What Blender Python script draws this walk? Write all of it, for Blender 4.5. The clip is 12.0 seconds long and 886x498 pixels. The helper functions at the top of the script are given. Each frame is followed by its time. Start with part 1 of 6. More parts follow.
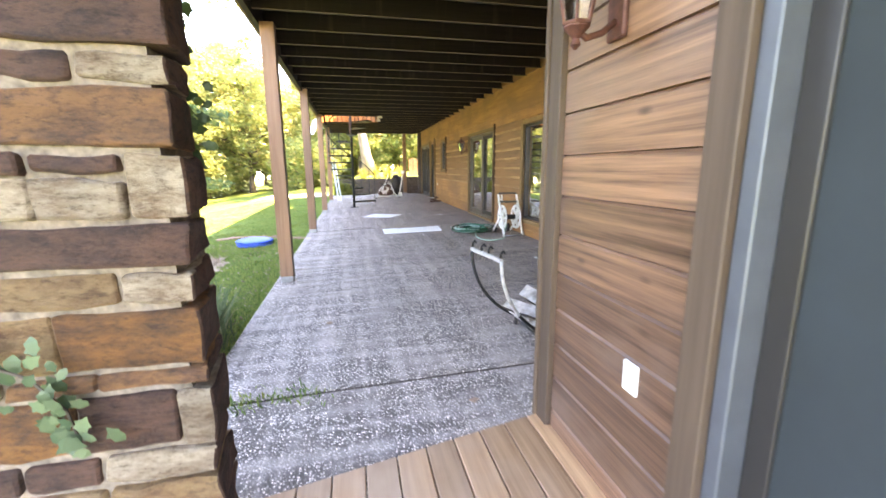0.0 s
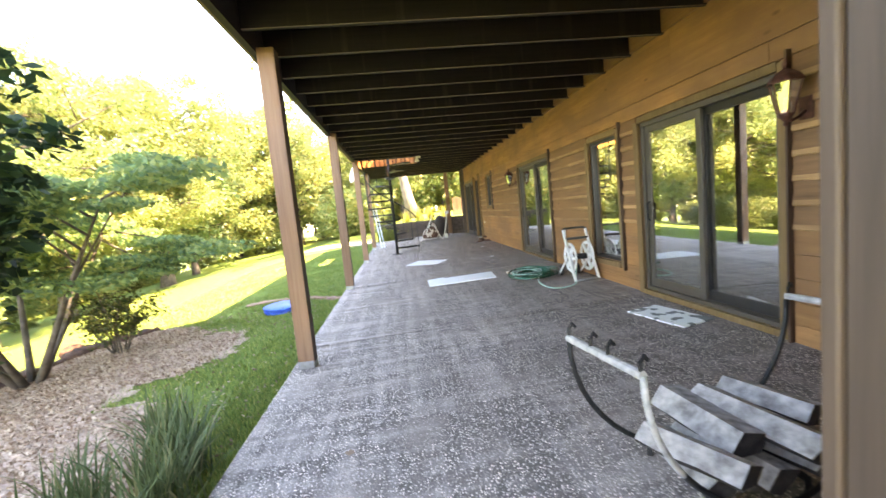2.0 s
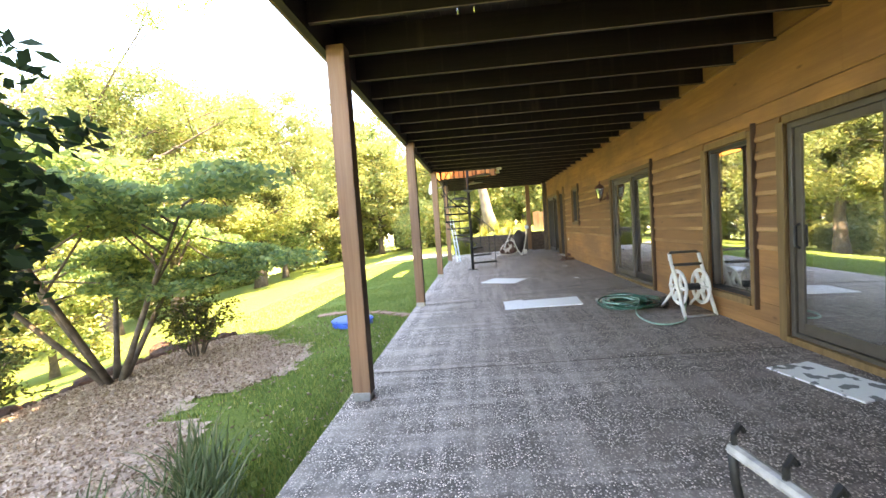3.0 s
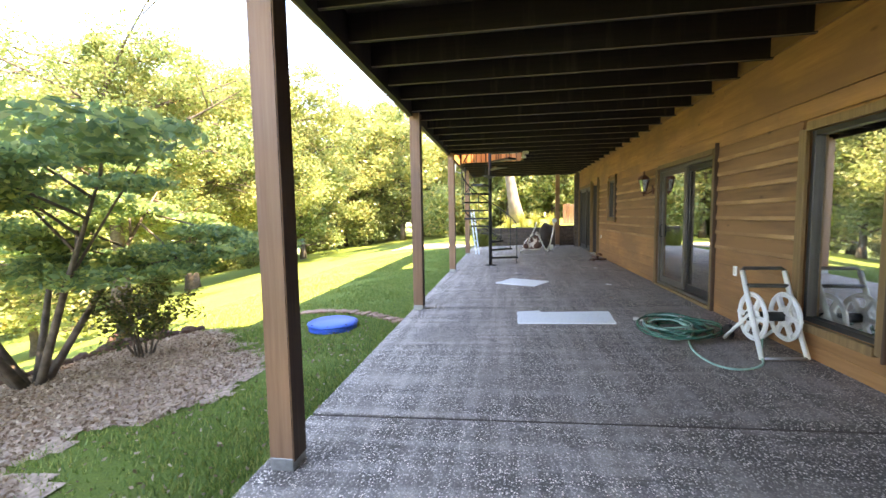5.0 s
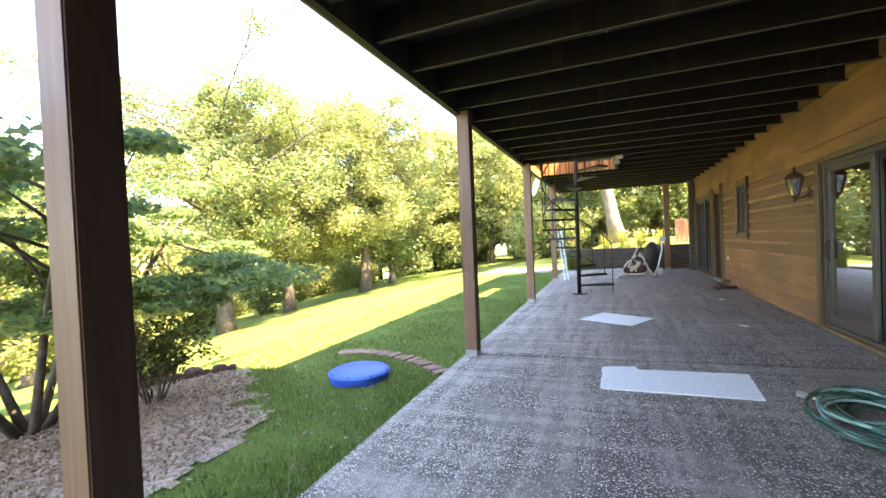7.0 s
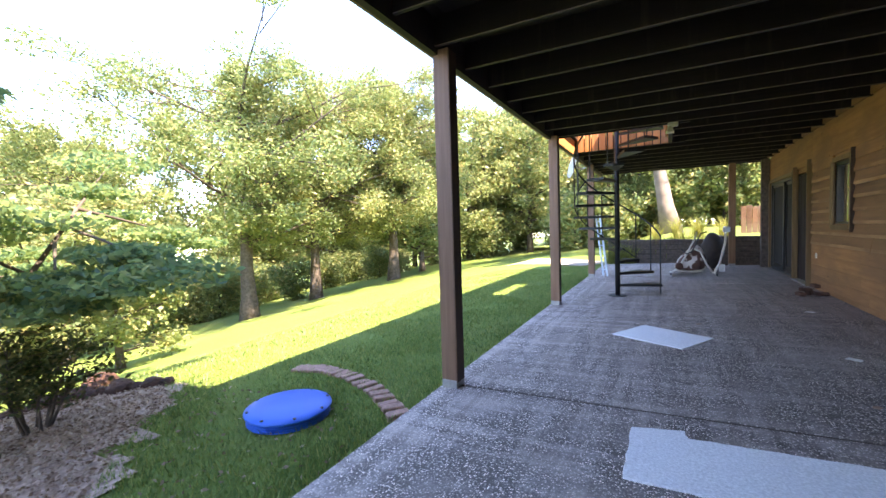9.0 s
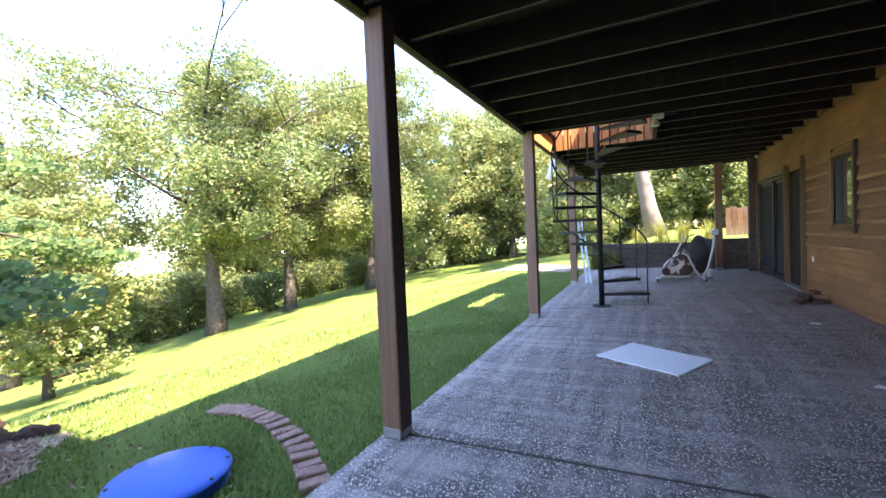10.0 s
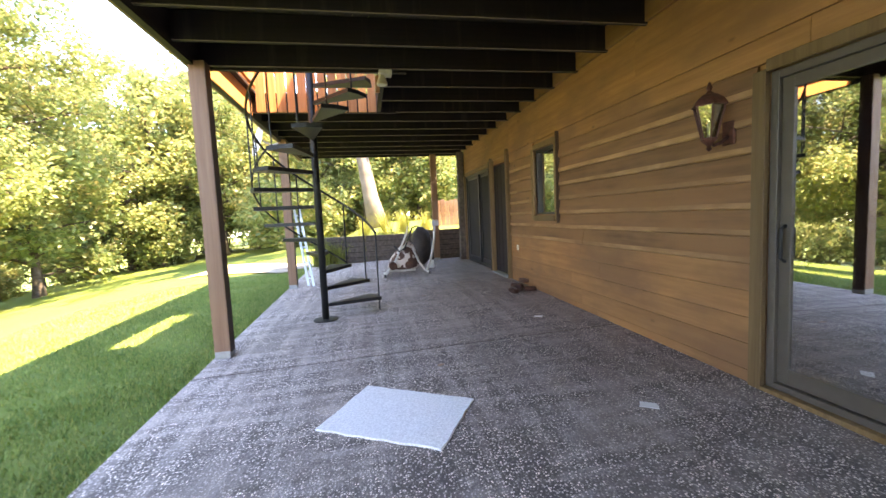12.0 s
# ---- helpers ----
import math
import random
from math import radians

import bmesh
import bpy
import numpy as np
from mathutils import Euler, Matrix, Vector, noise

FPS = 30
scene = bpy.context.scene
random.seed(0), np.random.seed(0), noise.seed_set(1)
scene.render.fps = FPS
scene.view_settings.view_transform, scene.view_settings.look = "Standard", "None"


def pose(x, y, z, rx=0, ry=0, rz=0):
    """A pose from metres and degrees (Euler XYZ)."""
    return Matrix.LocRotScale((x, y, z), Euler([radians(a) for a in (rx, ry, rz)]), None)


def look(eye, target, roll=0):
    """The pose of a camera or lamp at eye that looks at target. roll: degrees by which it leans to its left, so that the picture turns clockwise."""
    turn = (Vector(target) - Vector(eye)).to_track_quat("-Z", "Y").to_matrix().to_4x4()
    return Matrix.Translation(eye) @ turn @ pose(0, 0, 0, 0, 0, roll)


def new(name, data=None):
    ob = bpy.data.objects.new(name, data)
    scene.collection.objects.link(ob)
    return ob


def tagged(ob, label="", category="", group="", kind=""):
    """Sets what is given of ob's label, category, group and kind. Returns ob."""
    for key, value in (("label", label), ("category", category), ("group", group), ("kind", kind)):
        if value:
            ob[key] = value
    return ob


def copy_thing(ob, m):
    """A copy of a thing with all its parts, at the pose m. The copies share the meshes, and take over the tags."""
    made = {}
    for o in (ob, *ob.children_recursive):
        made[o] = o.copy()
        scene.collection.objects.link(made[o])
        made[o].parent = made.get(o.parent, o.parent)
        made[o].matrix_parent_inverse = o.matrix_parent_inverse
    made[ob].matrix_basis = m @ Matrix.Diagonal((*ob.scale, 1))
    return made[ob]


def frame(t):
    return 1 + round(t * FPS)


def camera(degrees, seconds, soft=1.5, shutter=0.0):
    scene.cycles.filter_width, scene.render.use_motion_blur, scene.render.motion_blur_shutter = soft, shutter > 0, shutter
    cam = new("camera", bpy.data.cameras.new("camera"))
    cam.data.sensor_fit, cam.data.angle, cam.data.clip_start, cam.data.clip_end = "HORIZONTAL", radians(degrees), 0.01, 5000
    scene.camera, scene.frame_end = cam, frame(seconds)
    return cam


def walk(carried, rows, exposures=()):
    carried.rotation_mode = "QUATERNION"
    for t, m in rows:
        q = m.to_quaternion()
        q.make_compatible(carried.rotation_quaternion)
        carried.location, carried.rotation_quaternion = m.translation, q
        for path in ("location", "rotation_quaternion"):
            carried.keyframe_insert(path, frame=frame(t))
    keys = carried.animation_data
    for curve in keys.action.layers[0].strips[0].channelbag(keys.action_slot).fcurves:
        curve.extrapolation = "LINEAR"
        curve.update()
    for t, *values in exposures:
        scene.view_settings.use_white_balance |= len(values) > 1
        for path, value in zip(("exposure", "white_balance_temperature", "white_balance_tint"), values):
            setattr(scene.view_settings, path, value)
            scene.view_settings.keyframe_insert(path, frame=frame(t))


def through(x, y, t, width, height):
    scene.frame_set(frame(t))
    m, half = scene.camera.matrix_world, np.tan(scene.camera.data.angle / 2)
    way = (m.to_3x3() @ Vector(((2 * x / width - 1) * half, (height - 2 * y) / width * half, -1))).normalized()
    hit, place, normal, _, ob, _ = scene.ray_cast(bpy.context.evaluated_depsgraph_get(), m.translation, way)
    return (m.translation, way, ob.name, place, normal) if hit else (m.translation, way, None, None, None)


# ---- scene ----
cam = camera(94.6, 12.0, shutter=0.2)
METRES, EYE, TILT, LEAN, TURN = 8.75, 1.367, 0.0, 0.0, -12.1
ROWS = [
    (0.0, 0.0, 0.0, 0.0, -0.08, -11.12, 0.41),
    (0.5, -0.0021, 0.0409, 0.0043, 7.02, -7.56, 2.29),
    (1.0, -0.0043, 0.0707, 0.002, 4.5, -9.17, -0.19),
    (1.5, -0.0069, 0.1056, 0.005, -2.52, -9.19, 0.26),
    (2.0, -0.0111, 0.1438, 0.0034, 5.98, -5.65, 5.57),
    (2.5, -0.0166, 0.1778, 0.0066, 13.57, -3.19, 6.41),
    (4.5, -0.0264, 0.3136, 0.0057, 21.34, -3.03, 0.22),
    (5.0, -0.0261, 0.3531, 0.0094, 20.95, -4.59, 0.99),
    (5.5, -0.0192, 0.3942, 0.0075, 26.29, -2.71, 4.19),
    (6.0, -0.016, 0.4289, 0.0071, 30.35, -2.41, 4.49),
    (6.5, -0.0245, 0.4705, 0.009, 29.9, -2.64, 1.04),
    (7.0, -0.0295, 0.5106, 0.0071, 34.47, -1.11, 2.38),
    (9.0, -0.0566, 0.6788, 0.0081, 40.57, -2.78, 1.68),
    (9.5, -0.0713, 0.7231, 0.0085, 39.61, -3.95, 1.88),
    (10.0, -0.0828, 0.7682, 0.0075, 38.63, -2.01, 2.46),
    (10.5, -0.0969, 0.812, 0.0105, 34.57, 0.27, 1.65),
    (11.0, -0.1151, 0.8635, 0.0122, 19.14, -0.53, 1.99),
    (11.5, -0.1294, 0.9204, 0.008, 7.76, -2.63, 2.6),
    (12.0, -0.1408, 0.9805, 0.0042, 1.66, -4.79, 2.64),
]
walk(cam, [(t, pose(0, 0, EYE, TILT, LEAN, TURN) @ pose(METRES * x, METRES * y, METRES * z, 90 + pitch, roll, yaw)) for t, x, y, z, yaw, pitch, roll in ROWS],
     exposures=[(0.0, 5.98, 10400, 23), (1.5, 5.85, 10700, 19), (2.5, 5.6, 11000, 17), (5.0, 5.2, 9700, 18), (7.0, 5.15, 9000, 17), (9.5, 4.45, 7100, 22), (11.0, 4.48, 6900, 20), (12.0, 5.15, 9000, 22)])

# ---- light ----
SUN_FROM = Vector((0.5, -0.2, 0.92)).normalized()
world = bpy.data.worlds.new("sky")
scene.world = world
world.use_nodes = True
wn = world.node_tree
sky = wn.nodes.new("ShaderNodeTexSky")
sky.sky_type, sky.sun_disc = "NISHITA", False
sky.sun_elevation = math.asin(SUN_FROM.z)
sky.sun_rotation = math.atan2(SUN_FROM.x, SUN_FROM.y)
sky.air_density, sky.dust_density, sky.ozone_density, sky.altitude = 0.8, 0.0, 2.5, 1500
wn.links.new(sky.outputs[0], wn.nodes["Background"].inputs[0])
wn.nodes["Background"].inputs[1].default_value = 0.083
sun = new("sun", bpy.data.lights.new("sun", "SUN"))
sun.data.energy, sun.data.angle, sun.data.color = 1.45, radians(0.6), (1.0, 0.93, 0.8)
sun.matrix_world = look(SUN_FROM * 30, (0, 0, 0))


# ---- materials ----
def mat(name, build, rough=0.8, metal=0.0):
    m = bpy.data.materials.new(name)
    m.use_nodes = True
    nt = m.node_tree
    b = nt.nodes["Principled BSDF"]
    b.inputs["Roughness"].default_value, b.inputs["Metallic"].default_value = rough, metal
    build(nt, b)
    return m


def coords(nt, scale=(1, 1, 1), kind="Object"):
    tc, mp = nt.nodes.new("ShaderNodeTexCoord"), nt.nodes.new("ShaderNodeMapping")
    mp.inputs["Scale"].default_value = scale
    if kind == "World":
        g = nt.nodes.new("ShaderNodeNewGeometry")
        nt.links.new(g.outputs["Position"], mp.inputs[0])
    else:
        nt.links.new(tc.outputs[kind], mp.inputs[0])
    return mp.outputs[0]


def noise_tex(nt, vec, scale, detail=4, rough=0.55):
    n = nt.nodes.new("ShaderNodeTexNoise")
    n.inputs["Scale"].default_value, n.inputs["Detail"].default_value, n.inputs["Roughness"].default_value = scale, detail, rough
    nt.links.new(vec, n.inputs["Vector"])
    return n.outputs["Fac"]


def ramp(nt, fac, stops):
    r = nt.nodes.new("ShaderNodeValToRGB")
    els = r.color_ramp.elements
    while len(els) < len(stops):
        els.new(0.5)
    for e, (p, c) in zip(els, stops):
        e.position, e.color = p, (*c, 1)
    nt.links.new(fac, r.inputs[0])
    return r.outputs[0]


def mixc(nt, fac, a, b, blend="MIX"):
    n = nt.nodes.new("ShaderNodeMix")
    n.data_type, n.blend_type = "RGBA", blend
    for sock, v in ((n.inputs[0], fac), (n.inputs[6], a), (n.inputs[7], b)):
        if hasattr(v, "is_output"):
            nt.links.new(v, sock)
        elif isinstance(v, tuple):
            sock.default_value = (*v, 1)
        else:
            sock.default_value = v
    return n.outputs[2]


def bump(nt, b, height, strength=0.4, dist=0.01):
    n = nt.nodes.new("ShaderNodeBump")
    n.inputs["Strength"].default_value, n.inputs["Distance"].default_value = strength, dist
    nt.links.new(height, n.inputs["Height"])
    nt.links.new(n.outputs[0], b.inputs["Normal"])


def rnd(nt, island=False):
    n = nt.nodes.new("ShaderNodeNewGeometry" if island else "ShaderNodeObjectInfo")
    return n.outputs["Random Per Island" if island else "Random"]


def wood(name, dark, light, axis="y", rough=0.7, weather=None, island=False, along=1.2, across=30, swing=0.26, knots=False):
    """Grained wood whose fibres run along an axis, with a tone of its own for each board."""
    def build(nt, b):
        sc = {"x": (along, across, across), "y": (across, along, across), "z": (across, across, along)}[axis]
        v = coords(nt, sc, "World")
        r = rnd(nt, island)
        add = nt.nodes.new("ShaderNodeVectorMath")
        add.operation = "ADD"
        mul = nt.nodes.new("ShaderNodeMath")
        mul.operation = "MULTIPLY"
        mul.inputs[1].default_value = 37
        nt.links.new(r, mul.inputs[0])
        nt.links.new(v, add.inputs[0])
        nt.links.new(mul.outputs[0], add.inputs[1])
        g = noise_tex(nt, add.outputs[0], 1.0, 6, 0.65)
        big = noise_tex(nt, coords(nt, (1, 0.7, 1.6), "World"), 1.4, 5)
        c = ramp(nt, g, [(0.3, dark), (0.7, light)])
        tone = ramp(nt, r, [(0, (1 - swing * 1.2, 1 - swing * 1.22, 1 - swing * 1.25)), (1, (1 + swing * 0.75, 1 + swing * 0.65, 1 + swing * 0.45))])
        c = mixc(nt, 1.0, c, tone, "MULTIPLY")
        if weather:
            c = mixc(nt, ramp(nt, big, [(0.42, (0, 0, 0)), (0.62, (0.85, 0.85, 0.85))]), c, weather)
        if knots:
            vor = nt.nodes.new("ShaderNodeTexVoronoi")
            vor.inputs["Scale"].default_value = 1.0
            nt.links.new(coords(nt, (1, 2.1, 5.2), "World"), vor.inputs["Vector"])
            c = mixc(nt, ramp(nt, vor.outputs["Distance"], [(0.03, (0.8, 0.8, 0.8)), (0.1, (0, 0, 0))]), c, tuple(q * 0.45 for q in dark))
        nt.links.new(c, b.inputs["Base Color"])
        bump(nt, b, g, 0.35, 0.004)
    return mat(name, build, rough)


def drip_wood(name, dark, light):
    """Dark wood with paler water stains running down it."""
    def build(nt, b):
        g = noise_tex(nt, coords(nt, (1.2, 30, 30), "World"), 1.0, 6, 0.65)
        drip = noise_tex(nt, coords(nt, (9, 3, 0.6), "World"), 1.0, 4, 0.6)
        c = ramp(nt, g, [(0.3, dark), (0.7, light)])
        c = mixc(nt, ramp(nt, drip, [(0.56, (0, 0, 0)), (0.72, (0.6, 0.6, 0.6))]), c, (0.06, 0.04, 0.034))
        nt.links.new(c, b.inputs["Base Color"])
        bump(nt, b, g, 0.35, 0.004)
    return mat(name, build, 0.75)


def plain(name, col, rough=0.6, metal=0.0, vary=0.25, scale=12, relief=0.15):
    def build(nt, b):
        n = noise_tex(nt, coords(nt, (1, 1, 1), "World"), scale, 5)
        lo, hi = tuple(c * (1 - vary) for c in col), tuple(min(1, c * (1 + vary)) for c in col)
        nt.links.new(ramp(nt, n, [(0.3, lo), (0.7, hi)]), b.inputs["Base Color"])
        bump(nt, b, n, relief, 0.004)
    return mat(name, build, rough, metal)


def aggregate_build(nt, b):
    """Pale and dark pebbles in a dark matrix, under a plaid of pale broomed film."""
    v = coords(nt, (1, 1, 1), "World")
    vor = nt.nodes.new("ShaderNodeTexVoronoi")
    vor.inputs["Scale"].default_value = 80
    wav = nt.nodes.new("ShaderNodeTexNoise")
    wav.inputs["Scale"].default_value = 60
    nt.links.new(v, wav.inputs["Vector"])
    bend = nt.nodes.new("ShaderNodeVectorMath")
    bend.operation = "MULTIPLY_ADD"
    bend.inputs[1].default_value = (0.009, 0.009, 0.009)
    nt.links.new(wav.outputs["Color"], bend.inputs[0])
    nt.links.new(v, bend.inputs[2])
    nt.links.new(bend.outputs[0], vor.inputs["Vector"])
    peb = ramp(nt, vor.outputs["Distance"], [(0.3, (1, 1, 1)), (0.52, (0, 0, 0))])
    sep = nt.nodes.new("ShaderNodeSeparateColor")
    nt.links.new(vor.outputs["Color"], sep.inputs[0])
    stone = ramp(nt, sep.outputs[0], [(0.0, (0.1, 0.09, 0.085)), (0.35, (0.25, 0.225, 0.21)), (0.6, (0.5, 0.46, 0.43)), (0.9, (0.97, 0.92, 0.87))])
    c = mixc(nt, peb, (0.1, 0.09, 0.088), stone)
    # grime that clogs the stones in patches
    grime = mixc(nt, noise_tex(nt, v, 34, 4, 0.7), (0.13, 0.118, 0.112), (0.36, 0.325, 0.31))
    clog = ramp(nt, noise_tex(nt, v, 2.1, 7, 0.65), [(0.46, (0, 0, 0)), (0.62, (0.7, 0.7, 0.7))])
    c = mixc(nt, clog, c, grime)
    # broomed bands both ways across the slab
    rows = ramp(nt, noise_tex(nt, coords(nt, (0.6, 8.5, 1), "World"), 1.0, 3, 0.5), [(0.44, (0, 0, 0)), (0.62, (1, 1, 1))])
    cols = ramp(nt, noise_tex(nt, coords(nt, (9, 0.55, 1), "World"), 1.0, 3, 0.5), [(0.42, (0, 0, 0)), (0.62, (1, 1, 1))])
    plaid = mixc(nt, 0.5, rows, cols)
    speck = noise_tex(nt, v, 45, 4, 0.75)
    film = mixc(nt, 1.0, ramp(nt, plaid, [(0.25, (0, 0, 0)), (0.8, (0.68, 0.68, 0.68))]), ramp(nt, speck, [(0.36, (0.25, 0.25, 0.25)), (0.62, (1, 1, 1))]), "MULTIPLY")
    # paler at the open edge, darker by the house: daylight painted in, plus dirt
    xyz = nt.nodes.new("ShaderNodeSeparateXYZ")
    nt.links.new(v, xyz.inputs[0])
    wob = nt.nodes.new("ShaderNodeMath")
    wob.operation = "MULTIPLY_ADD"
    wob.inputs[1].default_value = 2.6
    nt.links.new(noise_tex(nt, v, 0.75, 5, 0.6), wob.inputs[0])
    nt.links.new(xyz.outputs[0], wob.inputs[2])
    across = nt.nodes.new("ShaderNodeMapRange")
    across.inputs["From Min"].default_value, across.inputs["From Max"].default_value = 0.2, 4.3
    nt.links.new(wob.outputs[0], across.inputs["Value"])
    edge_light = ramp(nt, across.outputs[0], [(0.0, (1, 1, 1)), (1.0, (0.45, 0.45, 0.45))])
    c = mixc(nt, mixc(nt, 1.0, film, edge_light, "MULTIPLY"), c, (0.5, 0.465, 0.455))
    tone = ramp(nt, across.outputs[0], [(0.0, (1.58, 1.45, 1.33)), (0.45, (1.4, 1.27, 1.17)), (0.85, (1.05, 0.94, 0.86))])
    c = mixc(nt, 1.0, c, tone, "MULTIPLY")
    nt.links.new(c, b.inputs["Base Color"])
    bump(nt, b, peb, 0.6, 0.006)


def ground_build(nt, b):
    v = coords(nt, (1, 1, 1), "World")
    fine, mid, big = noise_tex(nt, v, 38, 6, 0.7), noise_tex(nt, v, 3.2, 5), noise_tex(nt, v, 0.35, 4)
    c = ramp(nt, fine, [(0.3, (0.08, 0.13, 0.018)), (0.7, (0.17, 0.245, 0.033))])
    c = mixc(nt, ramp(nt, mid, [(0.45, (0, 0, 0)), (0.75, (0.5, 0.5, 0.5))]), c, (0.18, 0.205, 0.028))
    c = mixc(nt, ramp(nt, big, [(0.5, (0, 0, 0)), (0.75, (0.45, 0.45, 0.45))]), c, (0.25, 0.225, 0.06))
    nt.links.new(c, b.inputs["Base Color"])
    bump(nt, b, fine, 0.8, 0.03)


def leaf_mat(name, stops, through=0.55):
    m = bpy.data.materials.new(name)
    m.use_nodes = True
    nt = m.node_tree
    nt.nodes.remove(nt.nodes["Principled BSDF"])
    c = ramp(nt, rnd(nt, True), stops)
    tone = ramp(nt, rnd(nt), [(0, (0.8, 0.85, 0.8)), (1, (1.15, 1.05, 1.0))])
    c = mixc(nt, 1.0, c, tone, "MULTIPLY")
    d, t, g = nt.nodes.new("ShaderNodeBsdfDiffuse"), nt.nodes.new("ShaderNodeBsdfTranslucent"), nt.nodes.new("ShaderNodeBsdfGlossy")
    g.inputs["Roughness"].default_value = 0.45
    m1, m2 = nt.nodes.new("ShaderNodeMixShader"), nt.nodes.new("ShaderNodeMixShader")
    m1.inputs[0].default_value, m2.inputs[0].default_value = through, 0.025
    nt.links.new(c, d.inputs[0])
    nt.links.new(c, t.inputs[0])
    nt.links.new(d.outputs[0], m1.inputs[1])
    nt.links.new(t.outputs[0], m1.inputs[2])
    nt.links.new(m1.outputs[0], m2.inputs[1])
    nt.links.new(g.outputs[0], m2.inputs[2])
    nt.links.new(m2.outputs[0], nt.nodes["Material Output"].inputs[0])
    return m


def glass_mat(name, ior=11.0, tint=(0.85, 0.9, 0.9)):
    m = bpy.data.materials.new(name)
    m.use_nodes = True
    nt = m.node_tree
    nt.nodes.remove(nt.nodes["Principled BSDF"])
    f, pw, ma, t, g, mx = (nt.nodes.new("ShaderNode" + k) for k in ("LayerWeight", "Math", "Math", "BsdfTransparent", "BsdfGlossy", "MixShader"))
    f.inputs[0].default_value = 0.5
    pw.operation, ma.operation = "POWER", "MULTIPLY_ADD"
    pw.inputs[1].default_value = 4.0
    r0 = ((ior - 1) / (ior + 1)) ** 2
    ma.inputs[1].default_value, ma.inputs[2].default_value = 1 - r0, r0
    nt.links.new(f.outputs["Facing"], pw.inputs[0])
    nt.links.new(pw.outputs[0], ma.inputs[0])
    t.inputs[0].default_value = (*tint, 1)
    g.inputs["Roughness"].default_value = 0.012
    nt.links.new(ma.outputs[0], mx.inputs[0])
    nt.links.new(t.outputs[0], mx.inputs[1])
    nt.links.new(g.outputs[0], mx.inputs[2])
    nt.links.new(mx.outputs[0], nt.nodes["Material Output"].inputs[0])
    return m


def patched(name, a, c, edge=0.47, size=5.5):
    def build(nt, b):
        n = noise_tex(nt, coords(nt, (1, 1, 1), "World"), size, 2, 0.4)
        nt.links.new(ramp(nt, n, [(edge, a), (edge + 0.03, c)]), b.inputs["Base Color"])
        bump(nt, b, noise_tex(nt, coords(nt, (1, 1, 1), "World"), 60, 3), 0.3, 0.004)
    return mat(name, build, 0.85)


def rust_stone(name, a, c):
    def build(nt, b):
        v = coords(nt, (1, 1, 2.6), "World")
        n1, n2 = noise_tex(nt, v, 6, 9, 0.68), noise_tex(nt, v, 40, 6, 0.7)
        crack = noise_tex(nt, coords(nt, (3, 3, 14), "World"), 3.0, 8, 0.75)
        col = ramp(nt, n1, [(0.36, c), (0.6, a)])
        col = mixc(nt, ramp(nt, crack, [(0.3, (0.75, 0.75, 0.75)), (0.44, (0, 0, 0))]), col, tuple(q * 0.35 for q in c))
        col = mixc(nt, ramp(nt, n2, [(0.45, (0, 0, 0)), (0.75, (0.4, 0.4, 0.4))]), col, tuple(min(1, q * 1.35) for q in a))
        fleck = noise_tex(nt, v, 22, 8, 0.8)
        col = mixc(nt, ramp(nt, fleck, [(0.34, (0.85, 0.85, 0.85)), (0.5, (0, 0, 0))]), col, tuple(q * 0.5 for q in c))
        tone = ramp(nt, rnd(nt), [(0, (0.8, 0.78, 0.78)), (1, (1.15, 1.12, 1.1))])
        nt.links.new(mixc(nt, 1.0, col, tone, "MULTIPLY"), b.inputs["Base Color"])
        bump(nt, b, mixc(nt, 0.5, crack, fleck), 1.0, 0.05)
    return mat(name, build, 0.85)


